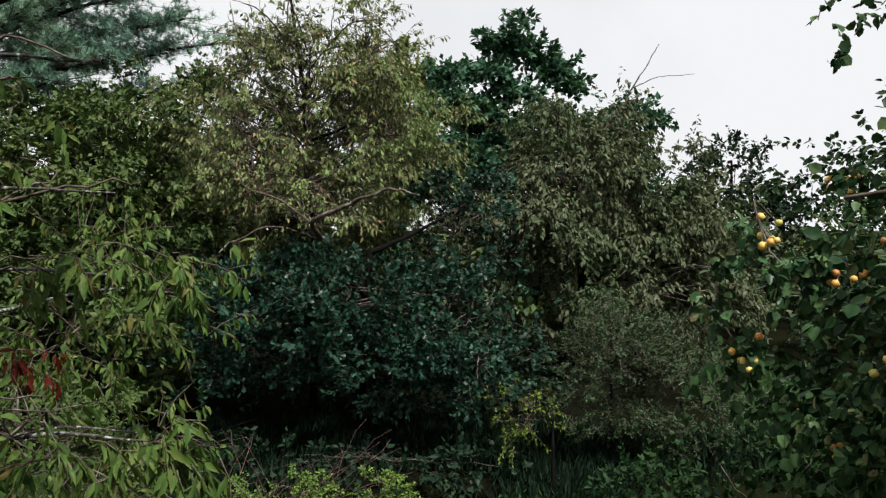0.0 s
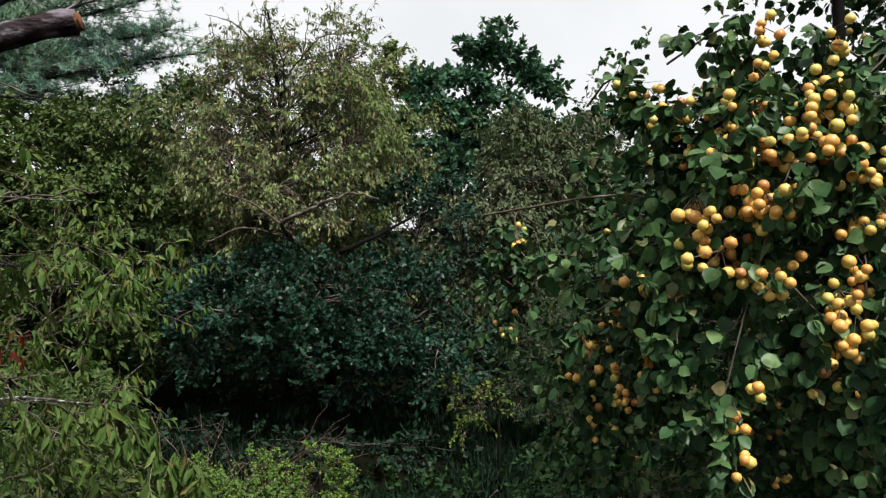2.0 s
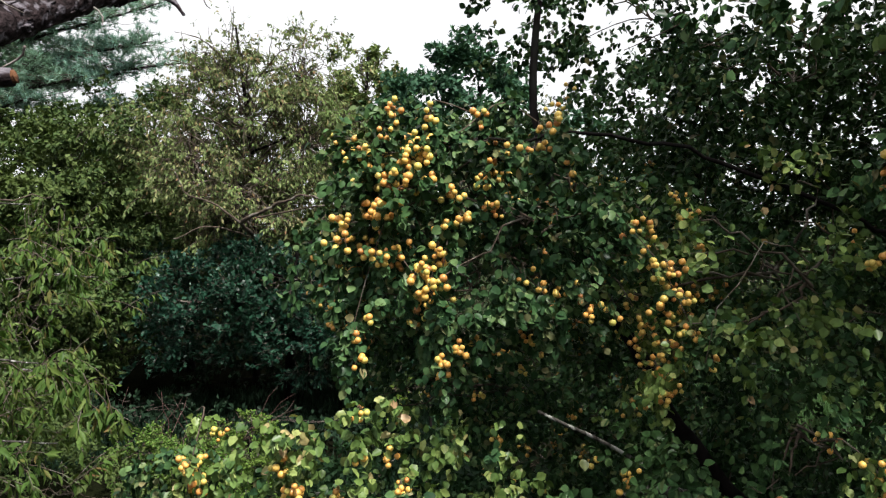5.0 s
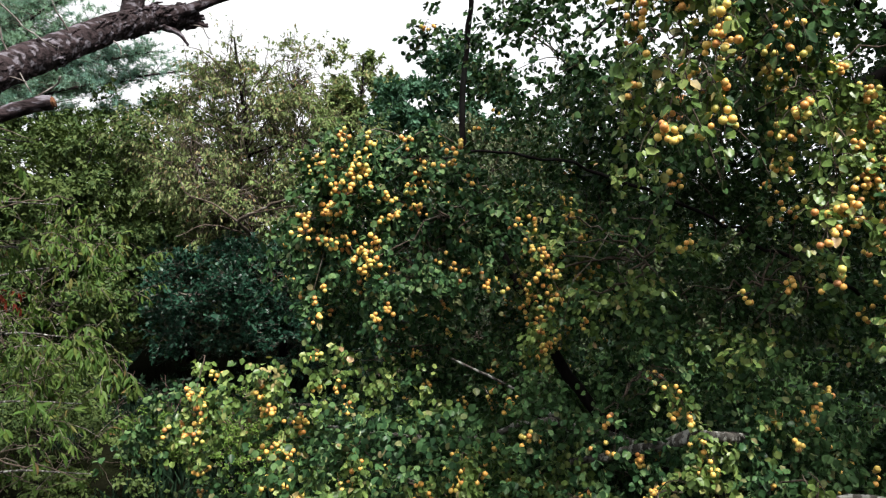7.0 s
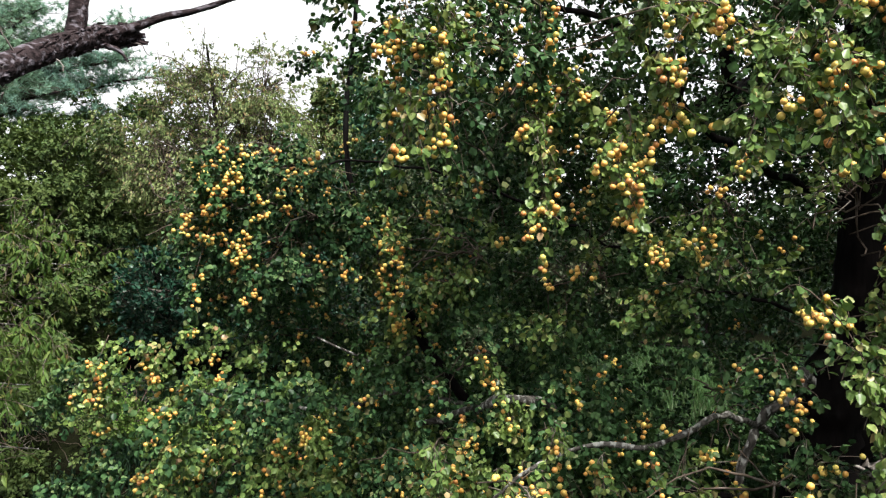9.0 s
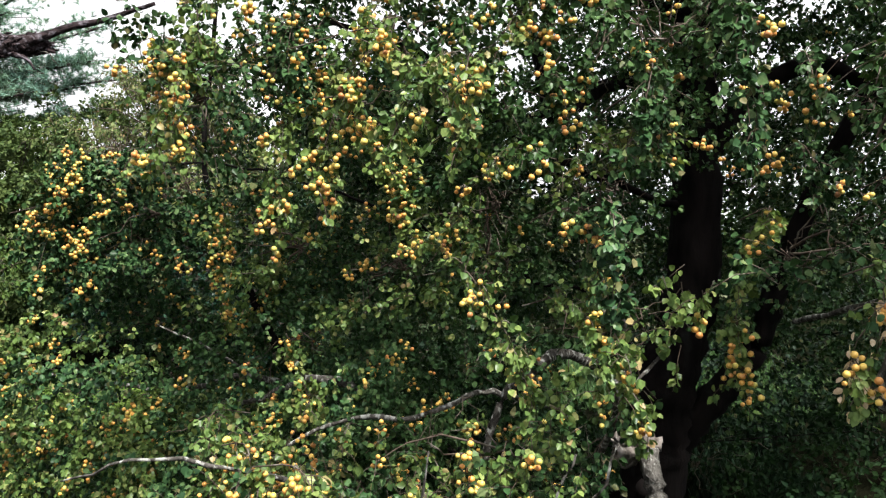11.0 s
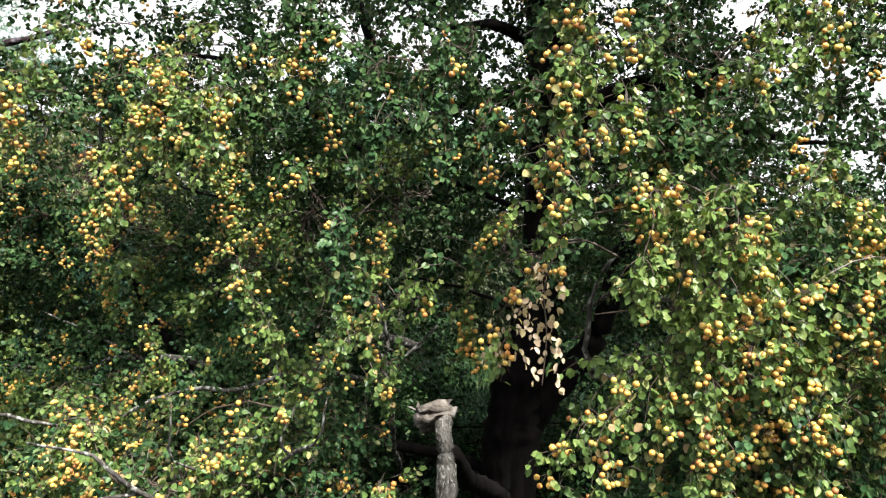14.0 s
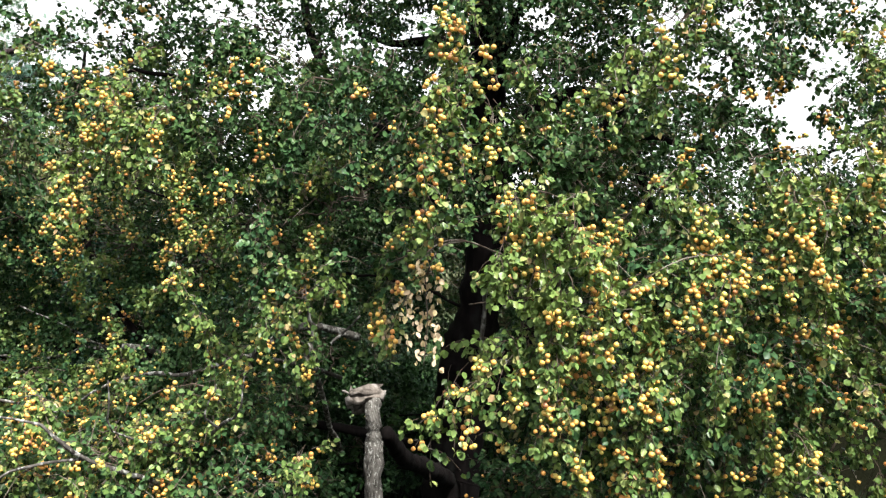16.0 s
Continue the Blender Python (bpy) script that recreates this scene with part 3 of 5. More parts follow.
# ---- the wild pear tree ----
def make_pear_tree():
    rng = np.random.default_rng(7)
    tree = thing("pear_tree", (5.45, 2.25, 0), "old wild pear tree, drooping boughs full of small yellow fruit", "tree")
    trunk = [(5.42, 2.3, -0.1), (5.5, 2.25, 0.6), (5.58, 2.2, 1.3), (5.64, 2.15, 1.9), (5.8, 2.1, 2.5), (5.86, 2.1, 3.3), (5.84, 2.12, 4.2), (5.84, 2.15, 5.0), (5.7, 2.3, 6.4)]
    wood("trunk", tree, trunk, 0.31, 0.13, M_BARK, rng, "thick dark fissured trunk, its shade in the colour", 18, 0.09)
    limbs = [
        ([(5.62, 2.2, 1.2), (5.95, 2.1, 1.7), (6.3, 2.0, 2.2), (6.5, 1.9, 2.9), (6.75, 1.6, 3.8), (7.1, 1.2, 4.5)], 0.15, 0.05),
        ([(5.84, 2.1, 4.2), (5.35, 2.25, 4.38), (4.9, 2.4, 4.25), (4.45, 2.45, 4.05)], 0.085, 0.045),
        ([(5.1, 2.35, 4.32), (4.78, 2.1, 4.1), (4.58, 1.6, 4.02), (4.45, 1.32, 4.4), (4.27, 1.15, 4.85), (4.2, 1.1, 5.7)], 0.065, 0.03),
        ([(5.82, 2.1, 4.75), (5.4, 2.0, 4.95), (4.95, 1.9, 4.9), (4.6, 1.9, 5.0)], 0.06, 0.025),
        ([(5.86, 2.1, 3.6), (6.2, 2.0, 4.2), (6.6, 1.85, 4.42), (6.98, 1.75, 4.25), (7.2, 1.7, 3.8), (7.3, 1.6, 3.3)], 0.09, 0.04),
        ([(7.1, 1.7, 4.0), (7.6, 1.2, 3.9), (8.2, 0.7, 3.7), (8.6, 0.4, 3.9)], 0.03, 0.010),
        ([(5.84, 2.1, 4.4), (6.05, 1.5, 5.0), (6.2, 0.6, 5.2), (6.3, -0.4, 4.7)], 0.05, 0.015),
        ([(5.8, 2.1, 3.3), (4.9, 1.6, 3.5), (4.3, 1.1, 3.8), (3.9, 0.6, 4.2), (3.3, 0.4, 4.4), (2.82, 0.44, 4.3), (2.4, 0.3, 4.0)], 0.03, 0.008),
        ([(5.5, 2.3, 0.8), (4.9, 2.2, 1.0), (3.9, 1.8, 1.35), (2.9, 1.5, 1.9), (2.4, 1.5, 2.6), (2.1, 1.6, 3.2), (1.95, 1.82, 3.8), (2.0, 1.9, 4.9)], 0.055, 0.014),
        ([(5.7, 2.1, 2.4), (4.6, 1.9, 2.7), (3.7, 1.7, 3.1), (2.6, 1.5, 3.45), (1.6, 1.3, 3.5), (1.0, 1.4, 3.2)], 0.015, 0.005),
        ([(5.5, 2.2, 0.6), (5.3, 1.5, 0.95), (5.1, 0.8, 1.3), (5.0, 0.42, 1.6)], 0.10, 0.055),
    ]
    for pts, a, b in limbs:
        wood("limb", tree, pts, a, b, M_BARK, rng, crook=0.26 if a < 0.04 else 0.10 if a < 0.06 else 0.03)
    grey = [
        ([(6.05, -0.3, 2.3), (5.85, -0.55, 2.3), (5.72, -0.78, 2.4), (5.67, -0.85, 2.6), (5.69, -0.9, 2.82), (5.80, -0.95, 3.02)], 0.024, 0.010),
        ([(3.0, 1.3, 1.9), (2.7, 1.27, 2.04), (2.3, 1.25, 2.1), (1.95, 1.2, 2.03), (1.6, 1.1, 2.05), (0.9, 0.95, 2.2)], 0.0310, 0.0084),
        ([(2.5, 1.27, 2.08), (2.2, 1.1, 2.3), (1.85, 1.0, 2.5)], 0.0124, 0.0056),
        ([(3.5, 1.0, 1.7), (3.2, 0.5, 2.2), (2.93, 0.41, 2.265), (2.76, 0.6, 2.16), (2.63, 0.8, 2.07), (2.45, 0.85, 2.0)], 0.034, 0.018),
        ([(4.75, 0.7, 2.3), (4.45, 0.15, 2.46), (4.26, -0.1, 2.42), (4.12, -0.12, 2.28), (4.05, -0.1, 2.14), (4.02, -0.1, 1.9)], 0.032, 0.020),
        ([(4.6, 0.8, 1.95), (4.2, 0.3, 2.22), (3.95, 0.09, 2.27), (3.62, -0.05, 2.16), (3.31, 0.0, 2.11), (3.0, -0.1, 2.0), (2.7, -0.2, 1.8)], 0.019, 0.0080),
        ([(4.6, 0.6, 1.4), (4.62, -0.5, 2.25), (4.63, -0.6, 2.5), (4.60, -0.7, 2.75)], 0.0217, 0.0098),
        ([(4.62, -0.55, 2.3), (4.75, -0.45, 2.45), (4.9, -0.4, 2.6)], 0.0124, 0.0063),
        ([(5.9, 0.5, 2.6), (6.0, -0.5, 2.85), (6.1, -0.9, 2.8), (6.3, -1.2, 2.75)], 0.0186, 0.0084),
    ]
    grey += [([(4.05, -0.9, 1.85), (4.22, -1.2, 2.08), (4.36, -1.35, 2.2), (4.42, -1.4, 2.4)], 0.013, 0.005), ([(4.22, -1.2, 2.08), (4.2, -1.35, 2.2), (4.27, -1.4, 2.36)], 0.008, 0.004),
             ([(3.95, -1.1, 1.7), (3.6, -1.45, 1.98), (3.4, -1.52, 2.16), (3.12, -1.5, 2.22)], 0.014, 0.005), ([(3.6, -1.45, 1.98), (3.35, -1.58, 1.97), (3.1, -1.62, 1.85)], 0.009, 0.004), ([(3.9, -1.0, 1.9), (3.7, -1.4, 2.15), (3.75, -1.5, 2.4)], 0.008, 0.003),
             ([(3.1, -0.6, 2.0), (2.85, -0.95, 2.18), (2.5, -1.0, 2.22), (2.2, -0.95, 2.1)], 0.012, 0.004), ([(6.4, -1.3, 2.4), (6.15, -1.7, 2.6), (6.2, -1.85, 2.85)], 0.010, 0.004)]
    for pts, a, b in grey:
        wood("limb", tree, pts, a, b, M_GREY_BARK, rng, "dead grey limb spotted with lichen", 8, 0.2, 0.14)
    wood("limb", tree, [(4.93, 0.12, 1.95), (4.95, 0.0, 1.75), (4.96, -0.1, 1.4), (4.99, -0.15, 0.7), (4.96, -0.15, -0.05)], 0.052, 0.072, M_STEM, rng, "grey lichen-covered dead stem", 12, 0.22, 0.05)
    for at, size, turn in [((4.88, 0.14, 1.985), (0.12, 0.08, 0.030), 24), ((4.86, 0.12, 1.94), (0.13, 0.08, 0.028), 12), ((4.86, 0.13, 1.895), (0.10, 0.07, 0.024), 20), ((4.81, 0.14, 1.85), (0.05, 0.05, 0.026), 35)]:
        rooted(part("split_slab", slab_mesh(at, size, turn, M_CUT, rng), tree, "split grey end of a broken limb"), tree)
    for k in range(5):
        p = np.array([4.92, 0.14, 1.94]) + rng.normal(size=3) * [0.05, 0.03, 0.01]
        q = p + np.array([-0.10, 0, 0.02]) * rng.uniform(0.3, 1.2) + rng.normal(size=3) * 0.02
        wood("splinter", tree, [tuple(p), tuple((p + q) / 2), tuple(q)], 0.018, 0.004, M_CUT, rng, sides=4, wobble=0.3)

    crown = Crown(70)
    crown.tier = (0.16, 0.13)
    # open places: the view in to the trunk, and holes to the sky
    crown.gap((5.15, -1.3, 2.45), (5.3, 1.9, 2.0), 0.42)
    crown.gap((4.95, -0.6, 1.95), (5.2, 1.9, 1.5), 0.40)
    crown.gap((5.3, -0.9, 1.6), (5.4, 1.9, 1.4), 0.35)
    crown.gap((5.5, -0.6, 2.9), (5.6, 1.9, 3.0), 0.22)
    crown.gap((5.0, 1.0, 2.0), (5.6, 5.5, 1.2), 0.30)
    crown.gap((3.45, -1.2, 2.45), (3.75, 0.1, 2.22), 0.15)
    crown.gap((3.9, -1.2, 2.5), (4.2, 0.0, 2.3), 0.15)
    crown.gap((2.5, 0.6, 1.97), (2.0, 2.0, 1.9), 0.22)
    crown.gap((6.3, -0.2, 4.1), (6.6, 3.0, 4.6), 0.22)
    crown.gap((8.05, 0.2, 4.2), (9.4, 3.0, 4.7), 0.34)
    crown.gap((4.82, -1.2, 2.45), (6.2, 9.0, 0.6), 0.22)
    crown.gap((5.45, -1.8, 2.78), (5.7, 1.5, 2.6), 0.26)
    crown.gap((5.75, -1.7, 2.72), (5.85, 1.5, 2.6), 0.20)
    crown.gap((5.23, -1.0, 3.82), (5.9, 1.9, 4.45), 0.24)
    crown.gap((4.49, -0.5, 3.87), (4.5, 1.1, 4.2), 0.18)
    D = 310
    # hanging mass towards the open side
    crown.clump((1.62, 1.3, 3.25), (0.70, 0.55, 0.50), D * 1.25, fruit=0.60, droop=0.9, clumping=0.22)
    crown.clump((1.4, 1.0, 3.25), (0.40, 0.32, 0.42), D * 0.9, fruit=0.6, droop=1.0, clumping=0.22)
    crown.clump((1.15, 1.5, 3.05), (0.22, 0.28, 0.45), D * 2.2, fruit=0.45, droop=0.9, clumping=0.1)
    crown.clump((1.3, 2.1, 2.85), (0.34, 0.32, 0.6), D * 2.2, fruit=0.25, clumping=0.0)
    crown.clump((1.5, 1.8, 2.95), (0.42, 0.42, 0.6), D * 2.2, fruit=0.3, clumping=0.0)
    crown.clump((1.5, 1.7, 2.3), (0.45, 0.42, 0.45), D * 1.8, fruit=0.25, clumping=0.05)
    crown.clump((2.3, 2.65, 3.1), (0.75, 0.6, 0.75), D * 1.5, fruit=0.45, clumping=0.1)
    crown.clump((2.95, 3.3, 3.1), (0.8, 0.6, 1.2), D * 0.6, clumping=0.1)
    crown.clump((2.15, 2.5, 2.2), (0.75, 0.6, 0.6), D * 1.4, fruit=0.5, clumping=0.15)
    crown.clump((1.3, 0.95, 1.72), (1.05, 0.55, 0.42), D * 1.3, fruit=0.40, clumping=0.22)
    crown.clump((0.9, 1.0, 1.2), (0.8, 0.5, 0.4), D * 1.0, fruit=0.25)
    crown.clump((2.25, 2.0, 4.4), (0.65, 0.7, 0.95), D * 0.95, fruit=0.08, clumping=0.35)
    crown.clump((2.5, -0.5, 3.82), (0.30, 0.22, 0.32), D * 1.5, fruit=0.95, droop=1.0, clumping=0.22)
    crown.clump((3.2, 0.05, 3.9), (0.55, 0.42, 0.42), D * 0.7, fruit=0.45, droop=0.9)
    crown.clump((2.55, 1.1, 3.0), (0.65, 0.42, 0.6), D * 1.1, fruit=0.35, clumping=0.3)
    # front faces of the middle, given the sunlit leaf colour
    for at, size in [((2.6, 0.82, 3.0), (0.6, 0.25, 0.5)), ((3.4, 0.6, 2.9), (0.5, 0.25, 0.5)), ((3.95, 0.15, 3.0), (0.4, 0.25, 0.5)), ((4.55, -0.2, 3.3), (0.35, 0.25, 0.45))]:
        crown.clump(at, size, D * 0.95, fruit=0.35, clumping=0.25)
        crown.bearing.append(len(crown.twigs) - 1)
    crown.clump((3.35, 0.95, 2.85), (0.55, 0.4, 0.6), D * 1.0, fruit=0.28, clumping=0.3)
    crown.clump((4.05, 0.75, 2.75), (0.42, 0.4, 0.5), D * 0.8, fruit=0.2, clumping=0.3)
    crown.clump((2.7, 0.9, 2.4), (0.7, 0.42, 0.4), D * 0.9, fruit=0.35)
    # low boughs
    crown.clump((2.9, 0.35, 1.65), (1.2, 0.65, 0.55), D * 1.2, fruit=0.35, clumping=0.22)
    crown.clump((4.0, -0.45, 1.95), (0.75, 0.6, 0.55), D * 0.8, fruit=0.35)
    crown.clump((3.4, -0.9, 1.7), (0.9, 0.5, 0.5), D * 1.2, fruit=0.55, clumping=0.22)
    crown.clump((4.2, -1.1, 1.5), (0.8, 0.45, 0.4), D * 1.2, fruit=0.55, clumping=0.22)
    # middle
    crown.clump((4.0, 0.2, 3.3), (0.45, 0.25, 0.45), D * 0.7, fruit=0.3)
    crown.clump((3.2, 0.3, 4.3), (1.2, 0.7, 0.5), D * 0.95, fruit=0.30, clumping=0.3)
    crown.clump((4.45, -0.75, 2.7), (0.3, 0.3, 0.3), D * 0.5, fruit=0.35, droop=0.9)
    crown.clump((4.7, 1.0, 3.95), (0.95, 0.8, 0.55), D * 0.9, fruit=0.12, clumping=0.3)
    crown.clump((4.75, 0.3, 3.4), (0.5, 0.35, 0.45), D * 0.3, fruit=0.15)
    crown.clump((4.8, -0.6, 4.15), (0.5, 0.35, 0.4), D * 1.1, fruit=0.35, clumping=0.3)
    # in front of the trunk
    crown.clump((5.45, -1.6, 3.55), (0.22, 0.20, 0.55), D * 1.2, fruit=0.60, droop=1.1)
    crown.clump((5.25, -1.1, 3.05), (0.38, 0.3, 0.28), D * 1.1, fruit=0.30)
    crown.clump((6.15, -1.0, 3.55), (0.6, 0.45, 0.5), D * 1.2, fruit=0.40)
    crown.clump((6.25, -1.55, 2.45), (0.50, 0.35, 0.55), D * 1.4, fruit=0.75, droop=0.9, clumping=0.22)
    crown.clump((6.0, -1.6, 2.45), (0.3, 0.22, 0.18), D * 1.3, fruit=0.5, droop=0.9)
    # open side to the right
    crown.clump((7.05, -1.2, 2.75), (0.75, 0.55, 0.85), D * 1.3, fruit=0.65, droop=0.9, clumping=0.22)
    crown.clump((6.6, -1.15, 1.55), (1.2, 0.6, 0.5), D * 1.2, fruit=0.50, clumping=0.22)
    crown.clump((7.9, -1.0, 2.0), (0.7, 0.6, 0.8), D * 1.1, fruit=0.50)
    crown.clump((6.7, -0.5, 4.25), (0.9, 0.6, 0.6), D * 1.0, fruit=0.35, clumping=0.45)
    crown.clump((8.1, 0.2, 3.1), (0.8, 0.8, 0.85), D * 1.0, fruit=0.45)
    crown.clump((8.7, 0.3, 4.4), (0.6, 0.6, 0.8), D * 0.9, fruit=0.35, clumping=0.45)
    # top and far side
    crown.clump((5.8, 1.3, 5.2), (1.5, 1.2, 0.7), D * 1.0, fruit=0.05, clumping=0.15)
    crown.clump((6.4, 3.4, 4.0), (2.3, 0.9, 1.3), D * 0.6, fruit=0.03, clumping=0.25)
    # the next two lie above the view, added to darken the crown inside
    crown.clump((5.5, 1.4, 6.4), (2.9, 2.7, 0.8), D * 0.36, length=0.5, clumping=0.05)
    crown.clump((2.9, 2.4, 6.1), (1.3, 1.2, 0.4), D * 0.4, length=0.5, clumping=0.05)
    crown.clump((3.7, 2.6, 3.0), (1.6, 0.7, 1.5), D * 0.9, fruit=0.02, clumping=0.05)
    crown.clump((7.3, 2.2, 3.2), (1.3, 0.7, 1.3), D * 0.8, fruit=0.02, clumping=0.05)
    crown.clump((7.3, 0.5, 4.8), (1.0, 0.8, 0.65), D * 1.1, fruit=0.2, clumping=0.3)
    crown.clump((6.2, 3.0, 2.2), (1.2, 0.6, 1.0), D * 0.5, clumping=0.1)
    crown.clump((4.5, 3.3, 3.2), (1.4, 0.6, 0.9), D * 1.0, clumping=-0.1)
    crown.clump((6.6, 3.7, 3.6), (1.4, 0.6, 1.1), D * 0.9, clumping=-0.1)
    crown.clump((3.2, 2.2, 4.3), (0.9, 0.6, 0.5), D * 0.4, clumping=0.1)
    crown.clump((7.5, 1.7, 4.0), (0.75, 0.6, 0.9), D * 1.0, clumping=0.0)
    crown.clump((8.3, 1.3, 5.3), (0.9, 0.6, 0.6), D * 0.8, clumping=0.1)
    crown.clump((9.4, 1.2, 4.1), (0.7, 0.6, 0.9), D * 0.8, clumping=0.1)
    crown.clump((4.3, 1.2, 1.95), (0.42, 0.4, 0.4), D * 1.2, fruit=0.2, clumping=0.2)
    crown.clump((3.0, 1.9, 4.05), (0.6, 0.4, 0.4), D * 1.5, clumping=0.0)
    crown.clump((3.8, 2.2, 4.2), (0.6, 0.5, 0.4), D * 1.3, clumping=0.0)
    crown.clump((4.3, 0.3, 4.5), (0.5, 0.4, 0.4), D * 0.9, fruit=0.1, clumping=0.3)
    crown.clump((2.8, 0.5, 4.65), (0.8, 0.5, 0.3), D * 0.9, fruit=0.15, clumping=0.3)
    crown.clump((3.9, 0.9, 4.95), (0.7, 0.6, 0.35), D * 0.8, clumping=0.35)
    crown.clump((4.6, 1.2, 5.05), (0.6, 0.5, 0.35), D * 0.8, clumping=0.35)
    crown.clump((3.0, 2.8, 3.95), (0.75, 0.6, 0.5), D * 1.4, clumping=0.0)
    crown.clump((3.4, 3.2, 3.6), (0.6, 0.45, 0.5), D * 1.6, clumping=-0.1)
    crown.clump((4.2, 3.0, 3.75), (0.7, 0.5, 0.55), D * 1.6, clumping=-0.1)
    crown.clump((3.9, 2.6, 4.1), (0.6, 0.5, 0.5), D * 1.0, clumping=0.1)
    crown.clump((3.3, 1.3, 4.6), (0.9, 0.5, 0.3), D * 0.8, fruit=0.1, clumping=0.3)
    crown.clump((5.9, 3.6, 4.7), (1.2, 0.7, 0.9), D * 1.6, clumping=-0.1)
    crown.clump((7.5, 3.2, 4.5), (0.95, 0.6, 0.9), D * 1.5, clumping=-0.1)
    crown.clump((6.7, 2.6, 5.2), (0.9, 0.5, 0.5), D * 1.2, clumping=0.0)
    # high canopy out of view and far side, added to keep light out of the crown
    crown.clump((4.6, 1.6, 6.1), (3.0, 2.2, 0.5), D * 0.5, clumping=-0.1)
    crown.clump((7.4, 1.4, 6.0), (2.0, 2.0, 0.5), D * 0.5, clumping=-0.1)
    crown.clump((3.6, 4.3, 2.9), (1.7, 0.5, 1.5), D * 1.1, clumping=-0.1)
    crown.clump((6.3, 4.6, 2.9), (1.8, 0.5, 1.5), D * 1.1, clumping=-0.1)
    crown.clump((8.4, 3.4, 2.8), (1.2, 0.7, 1.4), D * 1.0, clumping=-0.1)
    # boughs that stand out in front
    crown.hang([(2.1, 1.9, 4.3), (1.75, 2.2, 4.2), (1.4, 2.4, 3.95), (1.25, 2.5, 3.8)], 12, 0.2, fruit=0.3)
    crown.hang([(1.6, 1.75, 2.95), (1.1, 1.95, 3.12), (0.85, 1.98, 3.14), (0.72, 2.05, 3.08)], 12, 0.09, fruit=0.3, start=0.3, spread=0.02)
    first = len(crown.twigs)
    crown.hang([(3.0, 0.5, 4.5), (2.75, -0.2, 4.4), (2.6, -0.5, 4.1), (2.53, -0.6, 3.75), (2.5, -0.65, 3.55)], 44, 0.18, fruit=0.8)
    crown.hang([(2.0, 1.0, 2.0), (1.1, 0.95, 2.2), (0.5, 0.92, 2.3), (0.2, 0.95, 2.1)], 46, 0.2, fruit=0.25, spread=0.04)
    crown.hang([(2.0, 0.9, 2.3), (1.5, 0.8, 2.48), (1.1, 0.72, 2.52), (0.75, 0.7, 2.4)], 50, 0.16, fruit=0.25, spread=0.06)
    crown.hang([(2.4, 1.1, 2.1), (1.7, 0.9, 2.32), (1.1, 0.8, 2.38), (0.6, 0.8, 2.2)], 60, 0.2, fruit=0.25, spread=0.07)
    crown.hang([(2.6, 0.7, 2.1), (2.0, 0.5, 2.28), (1.5, 0.4, 2.3), (1.0, 0.4, 2.1)], 56, 0.2, fruit=0.25, spread=0.07)
    crown.hang([(5.3, -0.4, 3.05), (5.0, -0.85, 3.02), (4.62, -0.95, 2.75), (4.27, -1.0, 2.45), (4.0, -1.0, 2.0)], 75, 0.16, fruit=0.3, start=0.35, spread=0.08)
    crown.hang([(6.5, -1.2, 2.75), (6.0, -1.6, 2.68), (5.65, -1.8, 2.54), (5.45, -1.85, 2.28)], 60, 0.18, fruit=0.4)
    crown.hang([(5.7, -0.7, 4.4), (5.55, -1.5, 4.25), (5.45, -1.8, 3.6), (5.4, -1.8, 3.2)], 40, 0.2, fruit=0.6)
    crown.hang([(2.9, 0.9, 1.9), (2.0, 0.7, 1.95), (1.2, 0.6, 1.8), (0.7, 0.6, 1.4)], 60, 0.2, fruit=0.45)
    crown.hang([(4.2, 0.2, 1.95), (3.6, -0.5, 1.98), (3.0, -0.8, 1.85), (2.6, -0.9, 1.5)], 60, 0.2, fruit=0.45)
    crown.hang([(4.6, -0.4, 2.1), (4.1, -1.0, 2.05), (3.6, -1.35, 1.9), (3.1, -1.5, 1.5)], 70, 0.2, fruit=0.5)
    crown.hang([(6.2, -0.6, 3.5), (6.8, -1.2, 3.3), (7.3, -1.5, 2.8), (7.6, -1.6, 2.2)], 70, 0.2, fruit=0.6)
    crown.hang([(7.2, 0.0, 3.6), (7.8, -0.6, 3.4), (8.3, -0.9, 2.9), (8.6, -1.0, 2.3)], 60, 0.2, fruit=0.55)
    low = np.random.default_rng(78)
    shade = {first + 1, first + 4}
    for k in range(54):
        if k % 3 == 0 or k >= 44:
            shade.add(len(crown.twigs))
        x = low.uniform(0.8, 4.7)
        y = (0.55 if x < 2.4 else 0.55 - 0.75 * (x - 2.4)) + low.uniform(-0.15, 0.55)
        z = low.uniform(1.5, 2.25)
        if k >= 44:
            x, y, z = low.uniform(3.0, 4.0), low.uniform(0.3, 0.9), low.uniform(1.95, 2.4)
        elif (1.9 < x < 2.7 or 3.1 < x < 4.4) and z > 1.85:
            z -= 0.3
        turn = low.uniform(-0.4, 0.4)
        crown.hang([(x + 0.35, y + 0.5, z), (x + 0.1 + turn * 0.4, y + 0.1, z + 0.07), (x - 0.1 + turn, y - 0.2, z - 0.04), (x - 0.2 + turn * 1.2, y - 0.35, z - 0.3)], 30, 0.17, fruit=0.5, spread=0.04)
    # boughs outside the shade set take the sunlit leaf colour
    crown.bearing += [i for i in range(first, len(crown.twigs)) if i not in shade]
